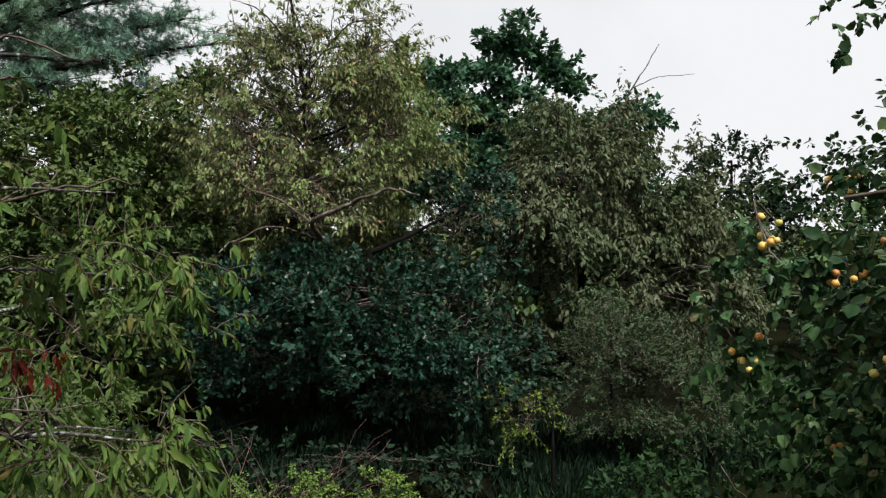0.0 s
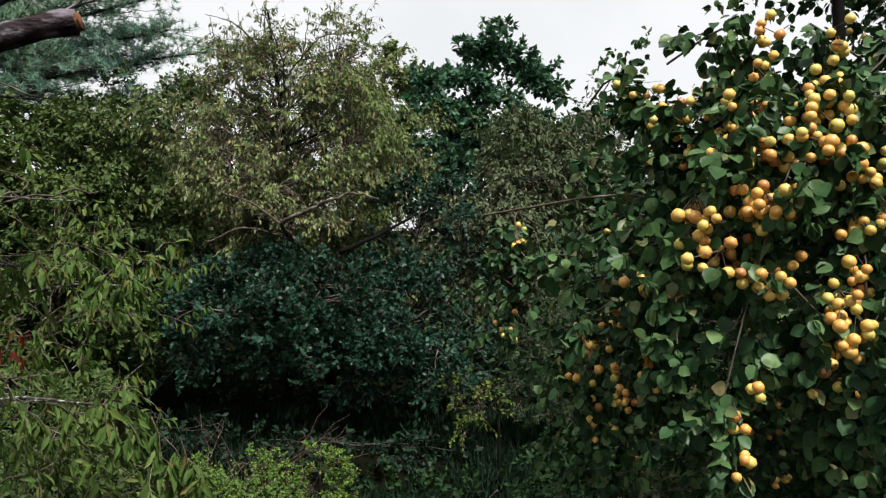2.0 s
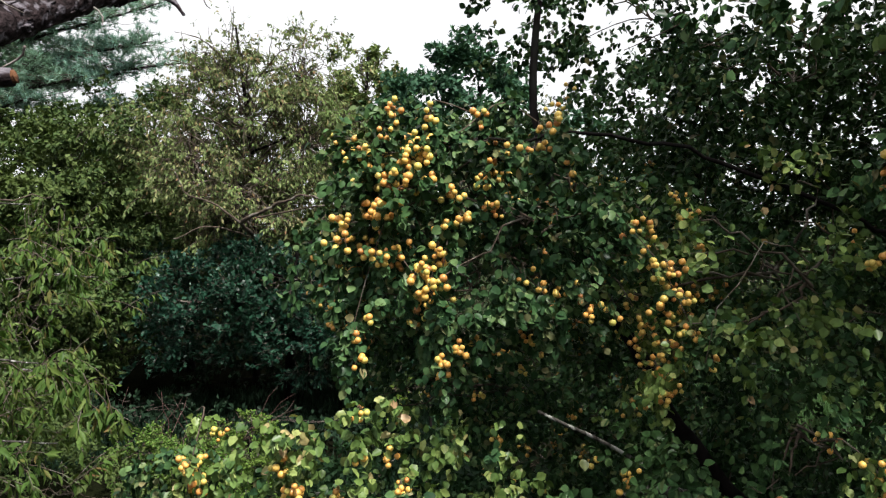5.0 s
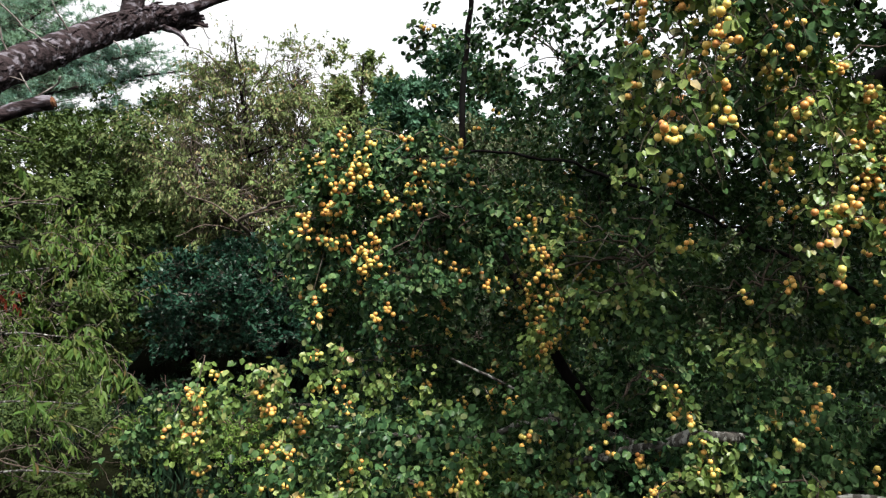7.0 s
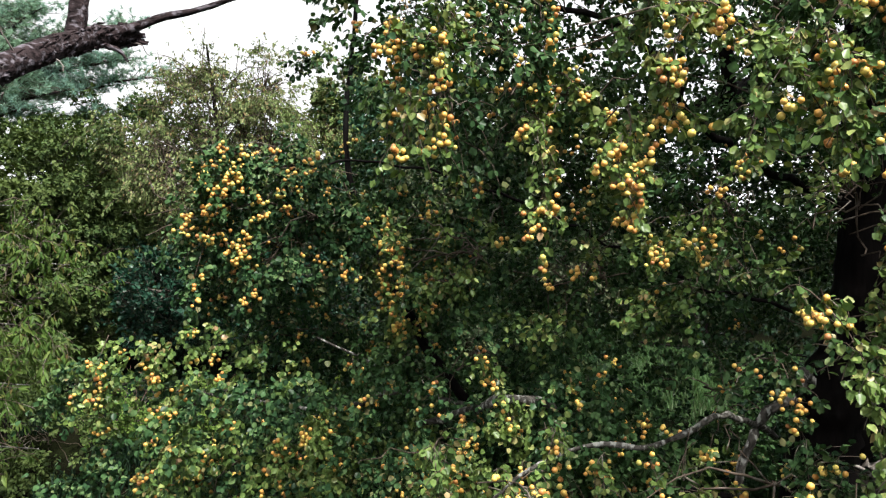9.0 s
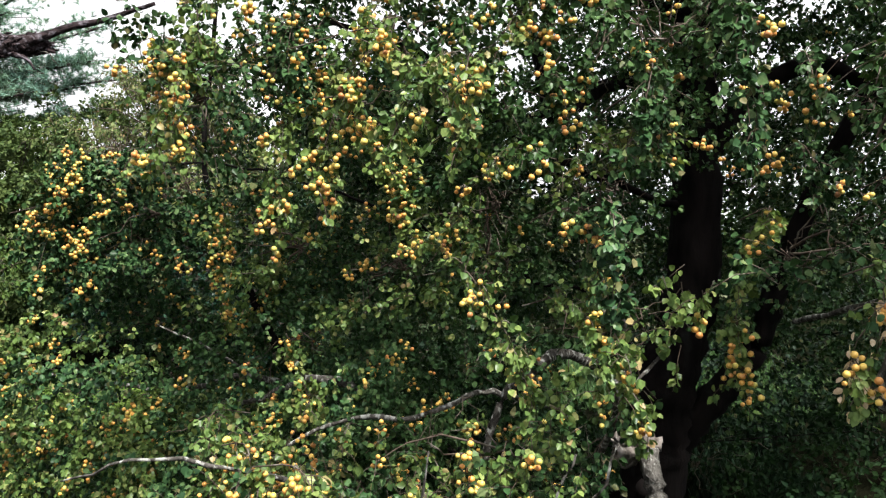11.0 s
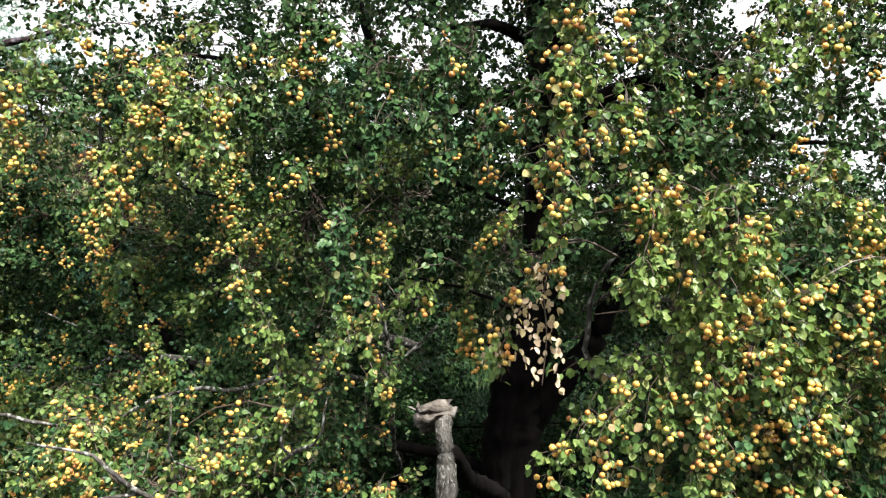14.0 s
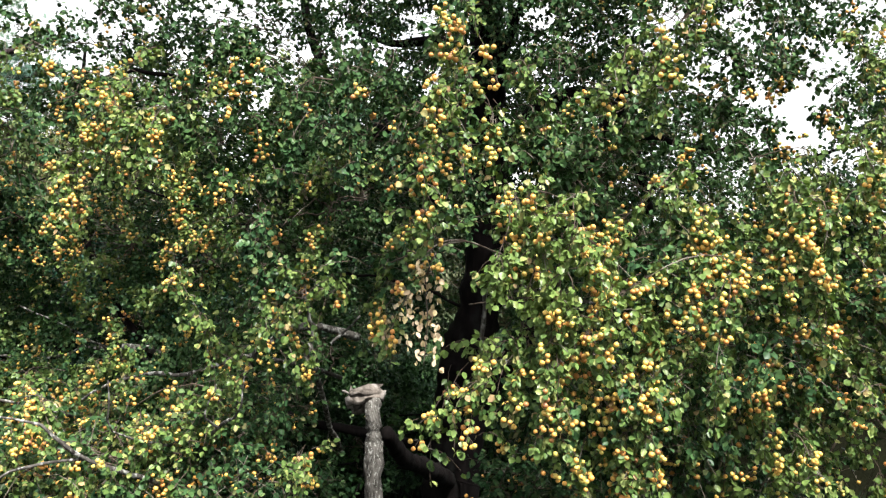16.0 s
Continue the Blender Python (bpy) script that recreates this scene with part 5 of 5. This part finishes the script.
make_pine((-9.5, 15.0, 0), [((-5.0, 14.6, 7.2), 0.8), ((-6.2, 14.2, 6.4), 0.6), ((-4.9, 15.2, 6.0), 0.5), ((-7.2, 14.0, 5.9), 0.5), ((-4.6, 14.4, 8.0), 1.2), ((-6.6, 13.8, 8.2), 1.2),
                            ((-5.6, 15.6, 7.4), 0.9), ((-7.6, 13.8, 7.2), 0.8), ((-5.8, 14.0, 8.9), 1.4), ((-4.4, 15.2, 6.9), 0.8), ((-6.8, 14.4, 6.7), 0.6), ((-5.4, 14.8, 6.6), 0.6), ((-6.0, 14.0, 7.7), 0.9), ((-7.8, 14.6, 8.3), 1.0)], 41)


def make_dead_pine():
    rng = np.random.default_rng(42)
    tree = thing("dead_pine", (-3.3, 1.5, 0), "leaning pine with flaking bark and a broken dead limb", "tree")
    wood("trunk", tree, [(-3.3, 1.5, -0.1), (-3.3, 1.5, 1.6), (-3.25, 1.5, 3.2), (-3.2, 1.5, 4.6), (-3.1, 1.5, 6.5)], 0.24, 0.14, M_PINE_BARK, rng, sides=14)
    bough = [(-3.25, 1.55, 2.4), (-2.6, 1.7, 3.08), (-1.95, 2.0, 3.72), (-1.45, 2.35, 4.16), (-1.2, 2.8, 4.48), (-0.9, 3.3, 4.81), (-0.68, 3.7, 5.0), (-0.48, 4.0, 5.08)]
    _, line = wood("limb", tree, bough, 0.145, 0.10, M_PINE_BARK, rng, "thick broken limb with flaking reddish bark", 24, 0.05, 0.05, 0.08)
    # plates of loose bark
    for k in range(110):
        c = line[int(rng.uniform(0.42, 0.97) * (len(line) - 1))]
        a = rng.uniform(-2.4, 1.2)
        out = unit(np.array([0.6 * math.cos(a), -math.cos(a), math.sin(a)]))
        along = unit(np.array([0.6, 0.75, 0.7]) + rng.normal(size=3) * 0.25)
        out = unit(out - along * (out @ along))
        p = c + out * 0.112
        wood("bark_plate", tree, [tuple(p - along * rng.uniform(0.02, 0.06)), tuple(p + out * 0.008), tuple(p + along * rng.uniform(0.03, 0.08))], rng.uniform(0.010, 0.020), 0.008, M_PINE_BARK, rng, sides=4, wobble=0.5)
    for k in range(9):
        p = np.array([-0.53, 3.96, 5.06]) + rng.normal(size=3) * 0.045
        q = p + np.array([0.10, 0.03, 0.01]) * rng.uniform(0.4, 1.5) + rng.normal(size=3) * 0.03
        wood("splinter", tree, [tuple(p), tuple((p + q) / 2), tuple(q)], 0.035, 0.010, M_PINE_BARK, rng, sides=5, wobble=0.4)
    # the rising stem and the thinner branches
    wood("limb", tree, [(-0.83, 3.45, 4.86), (-0.8, 3.5, 5.25), (-0.72, 3.6, 6.1)], 0.10, 0.07, M_PINE_BARK, rng, sides=12, wobble=0.06)
    wood("limb", tree, [(-0.72, 3.65, 4.98), (-0.3, 3.9, 5.22), (0.15, 4.0, 5.36), (0.7, 4.0, 5.52)], 0.055, 0.022, M_PINE_BARK, rng, sides=8, wobble=0.08, crook=0.08)
    wood("limb", tree, [(-2.2, 1.9, 3.5), (-1.5, 2.1, 3.8), (-1.1, 2.2, 3.97), (-0.87, 2.25, 4.03)], 0.06, 0.05, M_PINE_BARK, rng, sides=10, wobble=0.08)
    wood("broken_end", tree, [(-0.88, 2.248, 4.028), (-0.865, 2.252, 4.032), (-0.855, 2.254, 4.034)], 0.04, 0.036, M_CUT_FACE, rng, "orange-brown broken end of a stub", 10, 0.05)
    wood("limb", tree, [(-0.7, 3.62, 4.92), (-0.52, 3.7, 4.88), (-0.42, 3.68, 4.76)], 0.032, 0.012, M_PINE_BARK, rng, sides=8, wobble=0.15)
    for a, b in [((-1.37, 2.45, 4.68), (-1.12, 2.45, 4.13)), ((-0.95, 2.5, 4.26), (-1.12, 2.5, 4.11)), ((-1.35, 2.45, 4.35), (-1.15, 2.45, 4.2)), ((-1.5, 2.6, 4.85), (-1.05, 2.7, 4.5)), ((-0.5, 3.9, 5.02), (-0.28, 3.86, 4.86)), ((-1.05, 2.9, 4.65), (-1.2, 2.8, 5.0)), ((-0.85, 3.2, 4.68), (-0.78, 3.15, 4.55))]:
        m = (np.array(a) + np.array(b)) / 2 + rng.normal(size=3) * 0.03
        wood("twig", tree, [a, tuple(m), b], 0.008, 0.004, M_PALE_TWIG, rng, sides=5, crook=0.2)


make_dead_pine()


def make_plum_tree():
    rng = np.random.default_rng(43)
    tree = thing("plum_tree", (-3.1, 3.0, 0), "young tree with long drooping yellow-green leaves", "tree")
    _, line = wood("trunk", tree, [(-3.1, 3.0, -0.1), (-3.05, 3.0, 1.2), (-3.0, 3.05, 2.6), (-2.9, 3.1, 4.2)], 0.09, 0.03, M_BARK, rng)
    crown = Crown(44)
    for c, r, dens in [((-1.95, 3.3, 3.0), (0.75, 0.5, 0.14), 1.0), ((-1.75, 3.2, 2.3), (0.6, 0.5, 0.3), 0.9), ((-1.75, 3.2, 1.75), (0.75, 0.5, 0.35), 1.1), ((-1.9, 3.4, 1.1), (0.9, 0.6, 0.4), 1.0),
                       ((-1.75, 2.9, 3.85), (0.5, 0.4, 0.35), 0.8), ((-2.7, 5.9, 2.7), (0.75, 0.7, 0.8), 0.8), ((-2.4, 4.4, 2.0), (0.8, 0.7, 0.8), 0.8), ((-2.3, 4.0, 3.4), (0.7, 0.6, 0.4), 0.6)]:
        crown.clump(c, r, 105 * dens, 0.42, 0.35, outward=0.4, up=0.1, wild=0.4, clumping=0.6, grain=7.0, tier=(0.26, 0.04))
        near = line[np.argmin(np.linalg.norm(line - (np.array(c) - np.array([0, 0, 0.5])), axis=1))]
        wood("limb", tree, [tuple(near), tuple((near + np.array(c)) / 2 + np.array([0, 0, 0.1])), c, (c[0] + r[0] * 0.8, c[1], c[2] - 0.02)], 0.02, 0.004, M_GREY_BARK, rng, sides=6)
    crown.hang([(-2.9, 3.1, 2.9), (-1.9, 3.3, 3.05), (-1.4, 3.35, 3.05), (-1.05, 3.4, 2.98)], 26, 0.22, start=0.35)
    crown.hang([(-2.9, 3.1, 1.9), (-1.9, 3.2, 2.2), (-1.2, 3.2, 2.25), (-0.8, 3.1, 1.98)], 34, 0.25, start=0.35)
    crown.hang([(-3.2, 5.6, 2.9), (-2.6, 6.2, 3.0), (-2.0, 6.4, 2.9)], 20, 0.3, start=0.2)
    foliage("twig_work", tree, [crown.twig_mesh(0.004, 0.0015), crown.sprays(6, (-3.0, 3.1, 2.4), 0.007, 0.003)], M_TWIG)
    at, axis, normal, L, W = crown.leaves(10, 0.095, 0.029, hang=1.1, face=0.35, wild=0.5)
    near = np.argsort(np.abs(at[:, 0] + 1.0) + np.abs(at[:, 1] - 3.1))[:300]
    rest = np.ones(len(at), bool)
    rest[near] = False
    foliage("crown", tree, scatter(LONG_LEAF, at[rest], axis[rest], normal[rest], L[rest], W[rest]), M_CHERRY)
    place_singles("leaf", mesh_from("leaf", LONG_LEAF[0], LONG_LEAF[1], M_CHERRY_ONE), tree, at[near], axis[near], normal[near], L[near], W[near])
    red = Crown(45)
    red.hang([(-1.95, 3.3, 2.75), (-1.85, 3.3, 2.72), (-1.82, 3.3, 2.6)], 9, 0.16, droop=1.2, start=0.1, spread=0.05)
    foliage("withered_foliage", tree, scatter(LONG_LEAF, *red.leaves(7, 0.055, 0.018, hang=1.0)), M_RED, "withered dark red leaves")


make_plum_tree()

make_tree("bush", "low rounded yellow-green bush", (-1.55, 7.0, 0), [(-1.55, 7.0, -0.05), (-1.5, 7.0, 0.4), (-1.5, 7.0, 0.7)],
          [((-1.5, 6.9, 0.48), (0.55, 0.5, 0.5), 1.0), ((-2.1, 7.1, 0.3), (0.5, 0.4, 0.4), 0.6)], (FAR_LEAF, 0.030, 0.019), M_BUSH, M_TWIG, (1300, 0.1, 0.3), 51, 0.03, 26, hang=0.4, group="low bushes")
make_tree("bush", "small yellow-green bush with a few bare twigs", (-0.5, 5.8, 0), [(-0.5, 5.8, -0.05), (-0.5, 5.8, 0.5), (-0.5, 5.8, 1.0)],
          [((-0.52, 5.8, 0.85), (0.34, 0.34, 0.42), 1.0), ((-0.5, 5.8, 0.4), (0.36, 0.36, 0.4), 0.8)], (FAR_LEAF, 0.030, 0.019), M_BUSH, M_TWIG, (1300, 0.1, 0.3), 52, 0.03, 26, hang=0.4, group="low bushes")
make_tree("bush", "leafy green bush at the foot of the plum tree", (-3.2, 6.3, 0), [(-3.2, 6.3, -0.05), (-3.2, 6.3, 0.5), (-3.2, 6.3, 1.1)],
          [((-3.2, 6.3, 0.8), (0.9, 0.8, 0.9), 1.0), ((-2.1, 5.4, 0.55), (0.7, 0.6, 0.6), 1.0), ((-4.6, 8.0, 0.8), (1.2, 0.8, 0.9), 1.0)], (FAR_LEAF, 0.06, 0.032), M_GREEN, M_TWIG, (190, 0.3, 0.3), 60, 0.03, 14, hang=0.4, fine=False, group="low bushes", tier=(0.25, 0.1))
make_tree("bush", "feathery grey-green bush in the clearing", (2.3, 10.2, 0), [(2.3, 10.2, -0.05), (2.3, 10.2, 1.0), (2.3, 10.2, 1.8)],
          [((2.4, 10.0, 1.3), (0.85, 0.7, 1.0), 1.0), ((3.3, 10.4, 1.0), (0.9, 0.7, 0.9), 0.9)], (FAR_LEAF, 0.05, 0.018), M_FEATHER, M_TWIG, (420, 0.3, 0.2), 53, 0.03, 20, hang=0.0, group="low bushes")
make_tree("bush", "yellow-green scrambling bush beside the oak", (1.3, 8.8, 0), [(1.3, 8.8, -0.05), (1.3, 8.8, 0.5), (1.3, 8.8, 1.0)],
          [((1.1, 9.4, 0.8), (0.5, 0.45, 0.38), 1.0)], (FAR_LEAF, 0.05, 0.028), M_SCRAMBLE, M_TWIG, (240, 0.3, 0.3), 54, 0.03, 12, hang=0.3, group="low bushes")
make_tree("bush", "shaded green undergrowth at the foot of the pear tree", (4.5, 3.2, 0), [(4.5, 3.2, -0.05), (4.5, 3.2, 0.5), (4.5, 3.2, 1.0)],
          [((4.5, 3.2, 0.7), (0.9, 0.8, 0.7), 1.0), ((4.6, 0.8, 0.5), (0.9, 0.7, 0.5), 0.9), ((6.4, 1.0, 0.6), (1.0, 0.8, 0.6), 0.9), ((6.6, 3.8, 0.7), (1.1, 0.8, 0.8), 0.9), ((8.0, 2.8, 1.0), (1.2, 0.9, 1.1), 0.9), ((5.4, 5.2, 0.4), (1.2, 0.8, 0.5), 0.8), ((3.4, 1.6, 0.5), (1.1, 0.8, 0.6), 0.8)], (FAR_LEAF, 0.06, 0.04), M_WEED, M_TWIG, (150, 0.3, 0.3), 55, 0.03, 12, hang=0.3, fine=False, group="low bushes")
# near-black leaves fill the hollow here, its shade put into their colour
make_tree("bush", "undergrowth below the oak, near-black leaves for its shade", (-1.2, 13.0, 0), [(-1.2, 13.0, -0.05), (-1.2, 13.0, 0.4), (-1.2, 13.0, 0.9)],
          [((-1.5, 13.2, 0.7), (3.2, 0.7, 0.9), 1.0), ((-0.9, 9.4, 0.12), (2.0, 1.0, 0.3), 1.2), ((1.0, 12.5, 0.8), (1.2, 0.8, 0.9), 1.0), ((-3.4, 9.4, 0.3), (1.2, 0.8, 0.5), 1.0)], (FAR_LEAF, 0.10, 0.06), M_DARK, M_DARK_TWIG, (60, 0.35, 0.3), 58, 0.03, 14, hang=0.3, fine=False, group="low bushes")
# near-black shrubs added as a backdrop behind the hollow crown
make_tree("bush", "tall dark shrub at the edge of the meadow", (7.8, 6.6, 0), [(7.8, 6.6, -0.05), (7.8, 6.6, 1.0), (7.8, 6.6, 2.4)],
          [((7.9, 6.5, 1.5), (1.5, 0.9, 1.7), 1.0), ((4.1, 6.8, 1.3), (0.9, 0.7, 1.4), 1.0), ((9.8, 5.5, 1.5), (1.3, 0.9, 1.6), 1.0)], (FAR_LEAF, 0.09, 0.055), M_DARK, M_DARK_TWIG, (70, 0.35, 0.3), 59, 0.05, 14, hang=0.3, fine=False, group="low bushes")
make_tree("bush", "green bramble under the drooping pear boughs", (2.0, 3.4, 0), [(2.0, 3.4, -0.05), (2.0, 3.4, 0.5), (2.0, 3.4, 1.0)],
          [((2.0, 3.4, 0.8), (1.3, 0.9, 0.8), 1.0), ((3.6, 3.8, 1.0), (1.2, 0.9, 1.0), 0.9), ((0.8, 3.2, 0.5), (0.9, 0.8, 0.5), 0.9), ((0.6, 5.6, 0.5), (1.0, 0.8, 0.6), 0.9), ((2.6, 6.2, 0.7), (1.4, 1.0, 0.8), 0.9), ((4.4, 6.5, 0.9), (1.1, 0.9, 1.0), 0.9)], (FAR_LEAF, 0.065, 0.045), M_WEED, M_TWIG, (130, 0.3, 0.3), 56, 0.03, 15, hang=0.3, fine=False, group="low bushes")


def make_brush():
    rng = np.random.default_rng(57)
    pile = thing("brushwood", (-2.0, 8.4, 0), "heap of bare reddish brown dead twigs", "brushwood")
    n = 44
    p = np.stack([rng.normal(-2.0, 0.55, n), rng.normal(8.4, 0.3, n), np.zeros(n)], 1)
    q = p + np.stack([rng.normal(0.25, 0.6, n), rng.normal(0, 0.4, n), rng.uniform(0.35, 1.0, n)], 1)
    t = np.linspace(0, 1, 6)[None, :, None]
    foliage("twig_work", pile, tubes(p[:, None] * (1 - t) + q[:, None] * t + rng.normal(size=(n, 6, 3)) * 0.03, 0.008, 0.003, 3), M_RED_TWIG)


make_brush()

# far trees that close the view
FAR = [(-14, 20, 7.0, 0), (-9.5, 22, 6.5, 1), (-3.0, 25, 6.0, 0), (8.5, 24, 5.0, 2), (11.5, 30, 6.8, 1), (14.5, 26, 4.8, 0), (18.5, 28, 5.6, 2), (23.0, 30, 6.5, 1), (6.5, 19.5, 3.2, 0), (10.5, 19, 3.0, 2), (0.5, 15.5, 2.8, 0)]
for k, (x, y, h, kind) in enumerate(FAR):
    make_tree("far_tree", ("green tree in the far hedge", "dark green tree in the far hedge", "olive tree in the far hedge")[kind], (x, y, 0),
              [(x, y, -0.1), (x, y, h * 0.4), (x, y, h * 0.85)],
              [((x, y, h * 0.62), (h * 0.32, h * 0.3, h * 0.38), 1.0), ((x - h * 0.25, y - 0.4, h * 0.35), (h * 0.3, h * 0.25, h * 0.32), 1.0), ((x + h * 0.27, y, h * 0.36), (h * 0.3, h * 0.25, h * 0.34), 1.0)],
              (FAR_LEAF, 0.20, 0.115), (M_GREEN, M_DARK, M_WEEP)[kind], M_DARK_TWIG, (14, 0.7, 0.3), 80 + k, 0.16, 12, hang=0.4, group="trees of the far hedge", sprays=8, fine=False)
